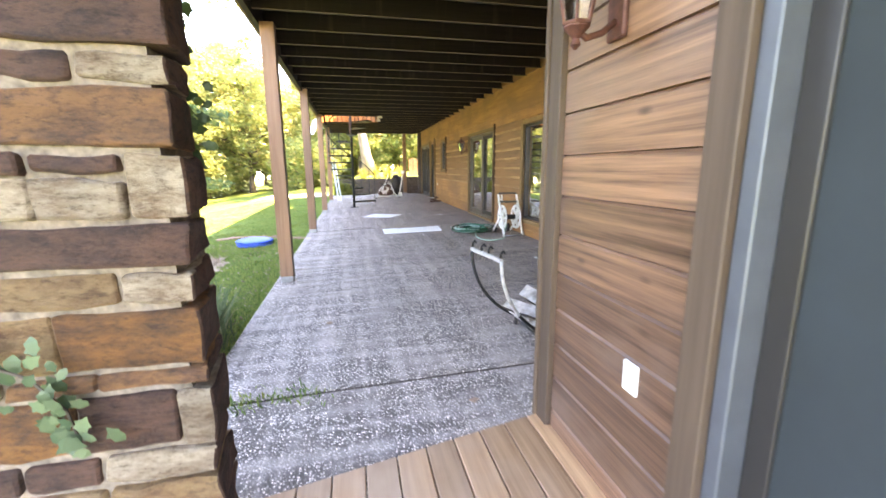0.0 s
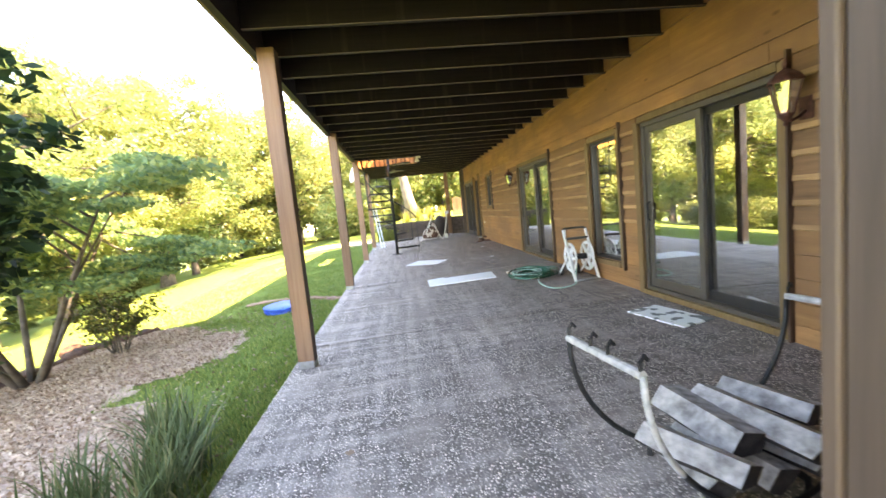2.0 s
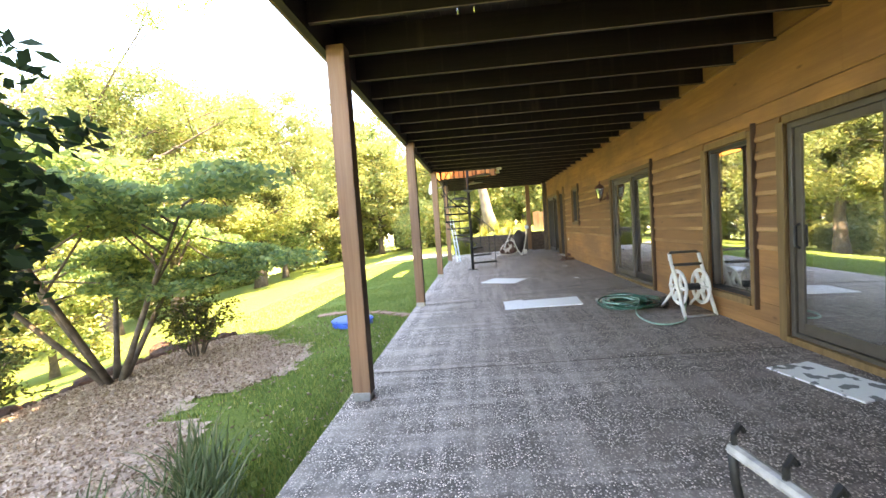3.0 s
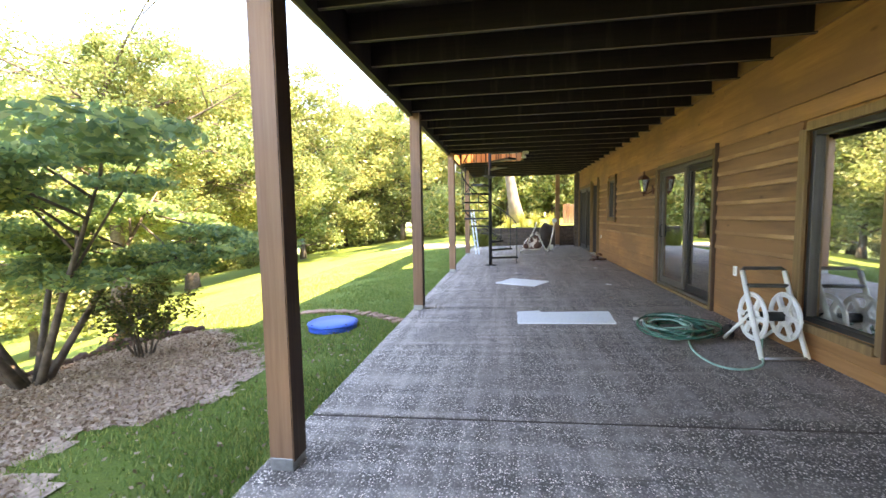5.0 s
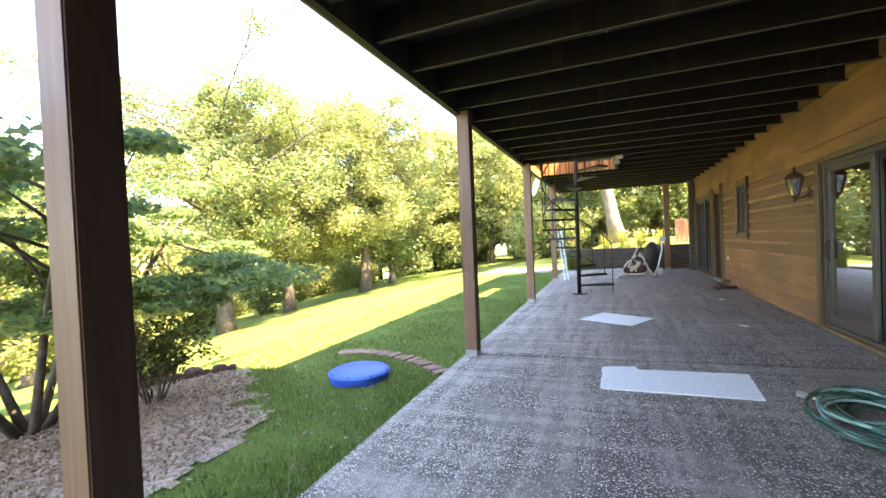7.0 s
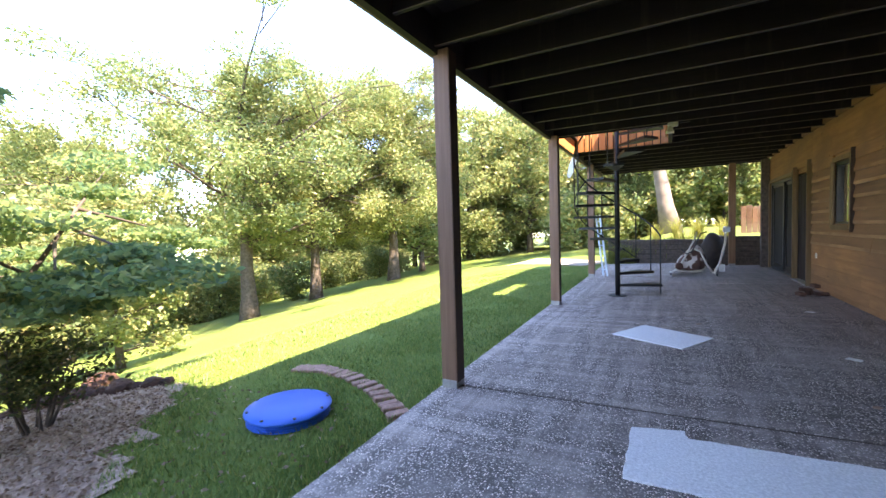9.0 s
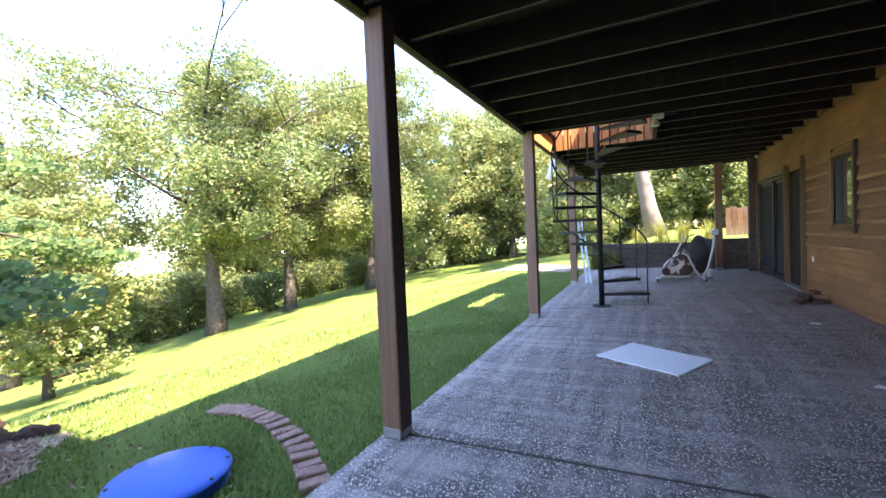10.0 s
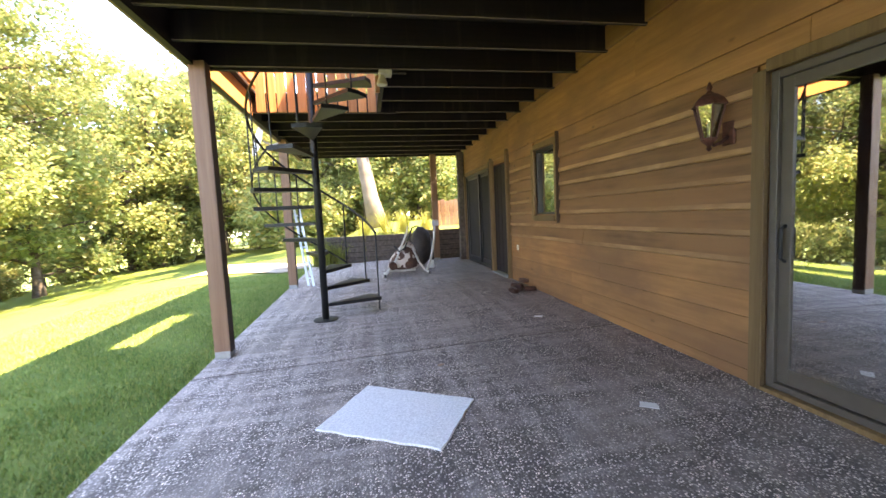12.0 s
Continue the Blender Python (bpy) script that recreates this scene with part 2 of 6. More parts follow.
M = {
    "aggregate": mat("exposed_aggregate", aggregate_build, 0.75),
    "lawn": mat("lawn", ground_build, 0.9),
    "mortar": plain("mortar", (0.2, 0.155, 0.12), 0.95, vary=0.45, scale=30, relief=0.5),
    "siding": wood("stained_siding", (0.27, 0.12, 0.045), (0.44, 0.215, 0.085), "y", 0.6, (0.22, 0.106, 0.05), along=0.9, across=16, swing=0.1, knots=True),
    "siding_worn": wood("weathered_lap_board", (0.135, 0.066, 0.031), (0.3, 0.15, 0.068), "y", 0.65, (0.27, 0.13, 0.055), along=0.9, across=14, swing=0.16, knots=True),
    "siding_lip": wood("lit_board_lip", (0.3, 0.155, 0.068), (0.56, 0.325, 0.155), "y", 0.6, (0.24, 0.118, 0.052), along=2.2, across=9, swing=0.1),
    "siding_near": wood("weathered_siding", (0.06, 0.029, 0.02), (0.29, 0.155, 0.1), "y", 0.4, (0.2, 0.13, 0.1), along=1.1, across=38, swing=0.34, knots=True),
    "trim": wood("stained_trim", (0.15, 0.085, 0.035), (0.25, 0.155, 0.07), "z", 0.6),
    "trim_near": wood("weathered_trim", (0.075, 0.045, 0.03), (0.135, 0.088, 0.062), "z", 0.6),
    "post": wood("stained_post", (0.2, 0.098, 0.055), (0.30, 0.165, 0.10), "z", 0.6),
    # darker copy of the post wood for its shaded side; also on edge boards
    "post_dark": wood("dark_stain", (0.05, 0.026, 0.017), (0.09, 0.05, 0.034), "z", 0.7),
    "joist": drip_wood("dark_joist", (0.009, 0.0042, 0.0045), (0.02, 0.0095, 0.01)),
    "joist_edge": wood("lit_joist_edge", (0.13, 0.092, 0.074), (0.26, 0.2, 0.165), "x", 0.8, island=True),
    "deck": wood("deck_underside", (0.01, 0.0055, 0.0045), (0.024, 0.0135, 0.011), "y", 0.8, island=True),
    "rail_wood": wood("orange_stain", (0.42, 0.16, 0.045), (0.62, 0.28, 0.10), "z", 0.6),
    "walk": wood("walkway_board", (0.36, 0.19, 0.10), (0.60, 0.36, 0.21), "y", 0.55, (0.5, 0.34, 0.24)),
    "bronze": plain("door_frame_paint", (0.1, 0.083, 0.067), 0.45, 0.1, 0.12, 6, 0.03),
    "frame_dark": plain("dark_frame_paint", (0.03, 0.028, 0.027), 0.4, 0.1, 0.1, 6, 0.03),
    "frame_grey": plain("grey_aluminium", (0.12, 0.135, 0.155), 0.5, 0.5, 0.1, 8, 0.03),
    "glass": glass_mat("pane_glass"),
    "iron": plain("black_iron", (0.022, 0.023, 0.024), 0.5, 0.4, 0.3, 30, 0.2),
    "grey_iron": plain("grey_iron", (0.42, 0.41, 0.4), 0.5, 0.2, 0.3, 25, 0.2),
    "rust": plain("rusty_metal", (0.11, 0.04, 0.03), 0.6, 0.3, 0.4, 25, 0.3),
    "white": plain("white_plastic", (0.8, 0.79, 0.76), 0.45, 0, 0.06, 9, 0.03),
    "reel_grey": plain("grey_enamel", (0.07, 0.065, 0.06), 0.5, 0.1, 0.2, 20, 0.05),
    "cream": plain("cream_plastic", (0.62, 0.58, 0.5), 0.45, 0, 0.12, 12, 0.05),
    "mat_cloth": plain("white_fabric", (0.87, 0.865, 0.85), 0.95, 0, 0.16, 70, 1.0),
    "blue": plain("blue_plastic", (0.02, 0.16, 0.72), 0.38, 0, 0.06, 6, 0.03),
    "hose": plain("green_hose", (0.025, 0.12, 0.08), 0.25, 0, 0.2, 20, 0.05),
    "hose_pale": plain("pale_green_hose", (0.3, 0.52, 0.42), 0.3, 0, 0.2, 20, 0.05),
    "rubber": plain("black_rubber", (0.02, 0.02, 0.02), 0.6, 0, 0.2, 20, 0.1),
    "bark": plain("bark", (0.1, 0.076, 0.058), 0.95, 0, 0.5, 9, 1.0),
    "bark_pale": plain("pale_bark", (0.2, 0.155, 0.122), 0.9, 0, 0.25, 3, 0.6),
    "char": plain("split_log_bark", (0.04, 0.033, 0.03), 0.95, 0, 0.6, 18, 1.0),
    "log_face": plain("split_log_face", (0.4, 0.37, 0.345), 0.85, 0, 0.55, 16, 0.4),
    "brick": plain("red_brick", (0.42, 0.24, 0.18), 0.9, 0, 0.3, 25, 0.5),
    "timber": plain("old_timber", (0.10, 0.075, 0.06), 0.9, 0, 0.4, 14, 0.7),
    "mulch": plain("mulch", (0.44, 0.31, 0.235), 0.95, 0, 0.5, 22, 1.0),
    "gravel": plain("pale_gravel", (0.4, 0.33, 0.25), 0.95, 0, 0.2, 30, 0.6),
    "room": plain("room_plaster", (0.35, 0.33, 0.3), 0.9, 0, 0.08, 3, 0.05),
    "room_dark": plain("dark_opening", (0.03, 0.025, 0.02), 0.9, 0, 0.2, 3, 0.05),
    "curtain": plain("pale_curtain", (0.78, 0.8, 0.8), 0.95, 0, 0.08, 8, 0.05),
    "galv": plain("galvanised_steel", (0.38, 0.38, 0.37), 0.5, 0.7, 0.15, 30, 0.05),
    "doormat": patched("patterned_mat", (0.8, 0.8, 0.77), (0.2, 0.21, 0.2), 0.55, 9),
    "hide": patched("worn_padding", (0.62, 0.52, 0.44), (0.12, 0.06, 0.045)),
    "screen": plain("insect_screen", (0.018, 0.027, 0.031), 0.75, 0, 0.12, 5, 0.05),
    "cover": plain("grill_cover", (0.035, 0.024, 0.019), 0.7, 0, 0.3, 9, 0.4),
    "pale_blue": plain("pale_blue_paint", (0.55, 0.63, 0.7), 0.4, 0.2, 0.1, 10, 0.05),
    "stone_dark": rust_stone("dark_stone", (0.135, 0.062, 0.04), (0.045, 0.022, 0.016)),
    "stone_rust": rust_stone("rust_stone", (0.33, 0.15, 0.06), (0.11, 0.055, 0.038)),
    "stone_cream": rust_stone("cream_stone", (0.47, 0.38, 0.28), (0.2, 0.12, 0.07)),
    "stone_tan": rust_stone("tan_stone", (0.37, 0.23, 0.11), (0.18, 0.08, 0.035)),
    "stone_orange": rust_stone("orange_stone", (0.32, 0.13, 0.035), (0.1, 0.045, 0.022)),
    "leaf_ivy": leaf_mat("ivy_leaf", [(0, (0.04, 0.075, 0.04)), (1, (0.14, 0.2, 0.115))], 0.2),
    "leaf_shrub": leaf_mat("shrub_leaf", [(0, (0.02, 0.05, 0.025)), (0.7, (0.045, 0.09, 0.035)), (1, (0.1, 0.16, 0.04))], 0.3),
    "leaf": leaf_mat("oak_leaf", [(0, (0.14, 0.2, 0.075)), (0.5, (0.235, 0.29, 0.1)), (0.85, (0.31, 0.335, 0.13)), (1, (0.42, 0.345, 0.15))], 0.4),
    "leaf_wood": leaf_mat("woodland_leaf", [(0, (0.15, 0.215, 0.085)), (0.5, (0.25, 0.315, 0.115)), (0.85, (0.34, 0.36, 0.14)), (1, (0.46, 0.38, 0.16))], 0.5),
    "leaf_dark": leaf_mat("maple_leaf", [(0, (0.11, 0.2, 0.1)), (0.6, (0.24, 0.34, 0.125)), (1, (0.42, 0.45, 0.16))]),
    "leaf_bush": leaf_mat("bush_leaf", [(0, (0.04, 0.06, 0.02)), (0.6, (0.09, 0.11, 0.035)), (1, (0.2, 0.17, 0.06))]),
    "blade": leaf_mat("grass_blade", [(0, (0.085, 0.17, 0.05)), (0.6, (0.21, 0.33, 0.085)), (1, (0.4, 0.4, 0.12))], 0.3),
    "tuft": leaf_mat("tuft_blade", [(0, (0.08, 0.13, 0.06)), (0.7, (0.17, 0.23, 0.11)), (1, (0.34, 0.3, 0.17))], 0.3),
    "tallgrass": leaf_mat("tall_grass", [(0, (0.15, 0.2, 0.04)), (1, (0.34, 0.33, 0.09))], 0.4),
    "litter": leaf_mat("dry_leaf", [(0, (0.2, 0.125, 0.085)), (0.5, (0.44, 0.305, 0.23)), (1, (0.66, 0.52, 0.41))], 0.1),
}


# ---- mesh helpers ----
def box(bm, x0, y0, z0, x1, y1, z1, bevel=0.0):
    r = bmesh.ops.create_cube(bm, size=1.0, matrix=Matrix.Translation(((x0 + x1) / 2, (y0 + y1) / 2, (z0 + z1) / 2)) @ Matrix.Diagonal((abs(x1 - x0), abs(y1 - y0), abs(z1 - z0), 1)))
    if bevel:
        es = list({e for v in r["verts"] for e in v.link_edges})
        bmesh.ops.bevel(bm, geom=es, offset=bevel, segments=1, affect="EDGES")


def tube(bm, pts, radius, sides=8, closed=False):
    """A round bar through points; radius may be a list."""
    pts = [Vector(p) for p in pts]
    n = len(pts)
    rad = radius if isinstance(radius, (list, tuple)) else [radius] * n
    rings, side = [], None
    for i, p in enumerate(pts):
        a, b = (pts[i - 1] if i or closed else p), (pts[(i + 1) % n] if i < n - 1 or closed else p)
        d = (b - a).normalized()
        if side is None or abs(side.dot(d)) > 0.98:
            side = d.orthogonal()
        side = (side - d * side.dot(d)).normalized()
        up = d.cross(side)
        rings.append([bm.verts.new(p + (side * math.cos(k * math.tau / sides) + up * math.sin(k * math.tau / sides)) * rad[i]) for k in range(sides)])
    for i in range(n if closed else n - 1):
        r0, r1 = rings[i], rings[(i + 1) % n]
        for k in range(sides):
            bm.faces.new((r0[k], r0[(k + 1) % sides], r1[(k + 1) % sides], r1[k]))
    if not closed:
        bm.faces.new(rings[0][::-1])
        bm.faces.new(rings[-1])


def lathe(bm, profile, centre=(0, 0, 0), sides=20):
    """A turned shape round the vertical through centre; profile of (radius, height)."""
    cx, cy, cz = centre
    rings = [[bm.verts.new((cx + r * math.cos(k * math.tau / sides), cy + r * math.sin(k * math.tau / sides), cz + h)) for k in range(sides)] for r, h in profile]
    for r0, r1 in zip(rings, rings[1:]):
        for k in range(sides):
            bm.faces.new((r0[k], r0[(k + 1) % sides], r1[(k + 1) % sides], r1[k]))
    bm.faces.new(rings[0][::-1])
    bm.faces.new(rings[-1])


def mesh_of(name, bm, material, smooth=False):
    bmesh.ops.recalc_face_normals(bm, faces=bm.faces)
    me = bpy.data.meshes.new(name)
    bm.to_mesh(me)
    bm.free()
    me.materials.append(material)
    if smooth:
        me.polygons.foreach_set("use_smooth", [True] * len(me.polygons))
    return me


def part(name, bm, material, parent=None, label="", smooth=False):
    ob = new(name, mesh_of(name, bm, material, smooth))
    if parent:
        ob.parent = parent
        ob.matrix_parent_inverse = parent.matrix_world.inverted() if parent.type != "EMPTY" else Matrix.Translation(parent.location).inverted()
    if label:
        ob["label"] = label
    return ob


def part_box(name, material, parent, *dims, bevel=0.0, label=""):
    bm = bmesh.new()
    box(bm, *dims, bevel=bevel)
    return part(name, bm, material, parent, label)


def thing(name, at, label, category, group="", kind=""):
    e = new(name)
    e.location = at
    e.empty_display_size = 0.2
    return tagged(e, label, category, group, kind)


def raw(name, verts, faces, material, parent=None):
    me = bpy.data.meshes.new(name)
    me.from_pydata(verts, [], faces)
    me.materials.append(material)
    ob = new(name, me)
    if parent:
        ob.parent = parent
        ob.matrix_parent_inverse = Matrix.Translation(parent.location).inverted()
    return ob


# ---- ground ----
def floor_z(x, y):
    return 0.0289 * x + 0.0083 * y - 0.005


GX = np.array([-400, -60, -25, -16, -10, -6, -5.2, -4.5, -3, -2, -1.0, 3, 60, 400.0])
GZ = np.array([-30, -9, -4.3, -2.6, -1.38, -0.6, -0.42, -0.27, -0.13, -0.07, -0.05, -0.05, 1.0, 3.0])


def ground_z(x, y):
    """The lie of the land: level beside the patio, falling away to the woods."""
    far = np.clip((-x - 5) / 8, 0, 1)
    z = np.interp(x, GX, GZ) + 0.008 * np.clip(y, -20, 30) + 0.05 * far * np.clip(y - 16, -12, 22)
    up = np.clip((y - 20.5) / 1.0, 0, 1) * np.clip((x + 1.2) / 2.0, 0, 1)
    return z + (0.8 + 0.02 * np.clip(y - 21, 0, 8)) * up


def spread(a, b, n, reach):
    mid = np.linspace(a, b, n)
    out = np.geomspace(1.0, reach, 16)
    return np.concatenate([a - out[::-1], mid, b + out])


def build_ground():
    xs, ys = spread(-26, 6, 90, 500), spread(-4, 34, 80, 500)
    # keep clear of the patio slab and the house
    X, Y = np.meshgrid(xs, ys)
    Z = ground_z(X, Y)
    inside = (X > -0.95) & (X < 30) & (Y > -3) & (Y < 20.3)
    Z = np.where(inside, np.minimum(Z, -0.15), Z)
    nx, ny = len(xs), len(ys)
    verts = np.stack([X.ravel(), Y.ravel(), Z.ravel()], 1).tolist()
    faces = [(j * nx + i, j * nx + i + 1, (j + 1) * nx + i + 1, (j + 1) * nx + i) for j in range(ny - 1) for i in range(nx - 1)]
    g = raw("ground", verts, faces, M["lawn"])
    g.data.polygons.foreach_set("use_smooth", [True] * len(faces))
    tagged(g, "mown green lawn sloping down from the patio to the woods", "lawn", kind="structure")


build_ground()

# ---- patio slab, in panels between joints ----
JOINTS = [1.3, 2.43, 5.78, 9.12, 12.46, 15.8, 20.35]
patio = thing("patio", (1, 8, 0), "grey exposed-aggregate concrete patio slab with stained patches", "patio", kind="structure")
for a, b in zip(JOINTS, JOINTS[1:]):
    bm = bmesh.new()
    n = 10
    x0, x1 = -1.0, 3.35
    top = [[bm.verts.new((x0 + (x1 - x0) * i / n, yy, floor_z(x0 + (x1 - x0) * i / n, yy))) for i in range(n + 1)] for yy in (a + 0.018, b - 0.018)]
    low = [[bm.verts.new((v.co.x, v.co.y, v.co.z - 0.16)) for v in row] for row in top]
    for i in range(n):
        bm.faces.new((top[0][i], top[0][i + 1], top[1][i + 1], top[1][i]))
        bm.faces.new((low[0][i], low[0][i + 1], top[0][i + 1], top[0][i]))
        bm.faces.new((low[1][i], low[1][i + 1], top[1][i + 1], top[1][i]))
    for k in (0, n):
        bm.faces.new((low[0][k], top[0][k], top[1][k], low[1][k]))
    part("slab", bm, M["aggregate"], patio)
bm = bmesh.new()
for j in JOINTS[1:-1]:
    vs = [bm.verts.new(p) for p in ((-0.99, j - 0.017, floor_z(-0.99, j) - 0.007), (3.3, j - 0.017, floor_z(3.3, j) - 0.007), (3.3, j + 0.017, floor_z(3.3, j) - 0.007), (-0.99, j + 0.017, floor_z(-0.99, j) - 0.007))]
    bm.faces.new(vs)
part("joint_filler", bm, M["timber"], patio)

# ---- house walls ----
WX = 3.1          # face of the long wall
ROW = 0.181       # height of a siding board
TOPZ = 3.22
DOOR_A = (4.1, 5.9, 0.19, 2.16)
WIN_A = (6.4, 7.2, 0.45, 2.14)
DOOR_B = (8.87, 10.82, 0.20, 2.18)
WIN_C = (13.74, 14.42, 1.33, 2.28)
DOOR_D = (15.62, 18.75, 0.23, 2.32)
OPENINGS = [DOOR_A, WIN_A, DOOR_B, WIN_C, DOOR_D]
WALL_Y = (1.87, 19.0)


def wall_core(name, label, x0, x1, y0, y1, z0, z1, openings, material):
    bm = bmesh.new()
    at = y0
    for a, b, c, d in sorted(openings):
        box(bm, x0, at, z0, x1, a, z1)
        box(bm, x0, a, z0, x1, b, c)
        box(bm, x0, a, d, x1, b, z1)
        at = b
    box(bm, x0, at, z0, x1, y1, z1)
    return tagged(part(name, bm, material), label, "wall", kind="structure")


BOARD = {}


def siding_board(parent, x, y0, y1, z0, z1, material, thick=0.024, round_face=True, lap=True):
    """One cladding board facing -x: rounded like a log, or flat with a narrow groove."""
    key = (round(y1 - y0, 3), round(z1 - z0, 3), material.name, lap)
    if key not in BOARD:
        bm = bmesh.new()
        h = z1 - z0
        prof = [(0, 0.0)] + ([(-0.022, 0.001), (-0.026, 0.003), (-0.027, 0.012), (-0.027, h * 0.5), (-0.027, h * 0.8), (-0.026, h - 0.006), (-0.022, h - 0.001)] if round_face and not lap else [(-0.02, 0.0), (-0.036, 0.002), (-0.043, 0.012), (-0.041, 0.046), (-0.032, h * 0.5), (-0.02, h - 0.02), (-0.016, h - 0.001)] if round_face else [(-thick, 0.002), (-thick - 0.001, h * 0.5), (-thick, h - 0.014), (-thick + 0.009, h - 0.003)]) + [(0, h - 0.001)]
        n = max(1, int((y1 - y0) / 0.16)) if round_face and lap else 1
        ends = []
        for i in range(n + 1):
            yy = 0.0015 + (y1 - y0 - 0.003) * i / n
            # the hewn lip of a lap board wanders a little
            w = noise.noise(Vector((yy * 1.7, len(BOARD) * 5.3, 0))) if n > 1 else 0.0
            ends.append([bm.verts.new((px * (1 + 0.22 * w), yy, pz + (0.009 * w if px < -0.03 else 0))) for px, pz in prof])
        for e0, e1 in zip(ends, ends[1:]):
            for k in range(len(prof)):
                j = (k + 1) % len(prof)
                bm.faces.new((e0[k], e0[j], e1[j], e1[k]))
        bm.faces.new(ends[0])
        bm.faces.new(ends[-1][::-1])
        me = BOARD[key] = mesh_of("siding_board", bm, material)
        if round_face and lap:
            # lower lip painted paler, the light it catches put into the colour
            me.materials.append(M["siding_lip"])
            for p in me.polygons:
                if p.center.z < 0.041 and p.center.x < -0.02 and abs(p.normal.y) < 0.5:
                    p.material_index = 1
    ob = new("siding_board", BOARD[key])
    ob.location = (x, y0, z0)
    ob.parent = parent


def clad(parent, x, y0, y1, z0, z1, openings, material, round_face=True, row=ROW):
    z = z0
    while z < z1 - 0.01:
        top = min(z + row, z1)
        cuts = []
        for a, b, c, d in openings:
            if min(top, d) - max(z, c) > 0.4 * row:
                cuts.append((a, b))
        at, spans = y0, []
        for a, b in sorted(cuts):
            if a > at:
                spans.append((at, a))
            at = max(at, b)
        if at < y1:
            spans.append((at, y1))
        for a, b in spans:
            length = b - a
            if length > 3.6:
                k = math.ceil(length / 3.4)
                pts = [a] + [a + length * (i + random.uniform(-0.25, 0.25)) / k for i in range(1, k)] + [b]
            else:
                pts = [a, b]
            for p, q in zip(pts, pts[1:]):
                lap = round_face and 0.85 < z < 2.15
                siding_board(parent, x, p, q, z, top, M["siding_worn"] if lap else material, round_face=round_face, lap=lap)
        z = top


wall_long = wall_core("wall_east", "long house wall clad in honey-brown stained lap boards", WX + 0.001, WX + 0.2, *WALL_Y, -0.1, TOPZ, OPENINGS, M["siding"])
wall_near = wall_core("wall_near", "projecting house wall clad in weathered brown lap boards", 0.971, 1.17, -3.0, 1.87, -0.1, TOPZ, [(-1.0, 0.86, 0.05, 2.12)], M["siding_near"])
bm = bmesh.new()
box(bm, 1.17, 1.69, -0.1, WX + 0.2, 1.87, TOPZ)
tagged(part("wall_return", bm, M["siding"]), "return wall between the projecting room and the long wall", "wall", kind="structure")
# the upper storey and the rooms behind
bm = bmesh.new()
box(bm, WX + 0.001, -3.0, TOPZ + 0.02, WX + 0.2, 19.0, 6.15)
box(bm, WX + 0.2, 18.8, -0.1, 9.0, 19.0, 6.15)
box(bm, WX + 0.2, -3.0, -0.1, 9.0, -2.8, 6.15)
box(bm, 9.0, -3.0, -0.1, 9.2, 19.0, 6.15)
tagged(part("wall_upper", bm, M["siding"]), "upper storey and far walls of the house, brown boards", "wall", kind="structure")
# unseen roof; its eave is drawn out to shade most of the stair opening
bm = bmesh.new()
vs = [bm.verts.new(p) for p in ((1.15, -3.5, 6.16), (6.1, -3.5, 8.2), (9.7, -3.5, 6.16), (1.15, 19.5, 6.16), (6.1, 19.5, 8.2), (9.7, 19.5, 6.16))]
bm.faces.new((vs[0], vs[1], vs[4], vs[3]))
bm.faces.new((vs[1], vs[2], vs[5], vs[4]))
bm.faces.new((vs[0], vs[3], vs[5], vs[2]))
bm.faces.new((vs[0], vs[2], vs[1]))
bm.faces.new((vs[3], vs[4], vs[5]))
tagged(part("roof", bm, M["timber"]), "dark pitched roof of the house, unseen, eave drawn out for shade", "roof", kind="structure")
bm = bmesh.new()
box(bm, 1.17, -2.8, 2.95, 9.0, 1.69, 3.2)
box(bm, WX + 0.2, 1.69, 2.95, 9.0, 18.8, 3.2)
tagged(part("ceiling", bm, M["room"]), "plaster ceiling of the rooms behind the glass", "ceiling", kind="structure")
bm = bmesh.new()
box(bm, WX + 0.2, 1.7, 0.0, 9.0, 18.8, 0.18)
box(bm, 1.17, -2.8, -0.05, 9.0, 1.69, 0.05)
tagged(part("floor", bm, M["room"]), "dim floor of the rooms behind the glass", "floor", kind="structure")
bm = bmesh.new()
for yy in (6.1, 8.3, 12.6, 15.1):
    box(bm, WX + 0.21, yy, 0.18, 6.4, yy + 0.1, 2.95)
box(bm, 6.4, 1.7, 0.18, 6.5, 18.8, 2.95)
tagged(part("wall_inner", bm, M["room"]), "plain partition walls inside the house", "wall", kind="structure")

# ---- upper deck over the patio ----
JZ0, JZ1 = 2.96, 3.2
HOLE = (-0.82, 0.84, 13.25, 14.9)
def lit_edge(ob):
    """Paler wood on the lower arrises of a joist, painting in the light they catch."""
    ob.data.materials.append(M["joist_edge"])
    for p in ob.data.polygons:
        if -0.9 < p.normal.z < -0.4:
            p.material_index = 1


deck = thing("deck", (1, 8, 3.0), "dark-stained timber deck overhead seen from below, with open joists", "deck", kind="structure")
ys = []
k = 0
while True:
    yy = 11.95 - 0.595 * 25 + 0.595 * k
    k += 1
    if yy > 19.4:
        break
    ys.append(yy)
DECK_END = 19.5
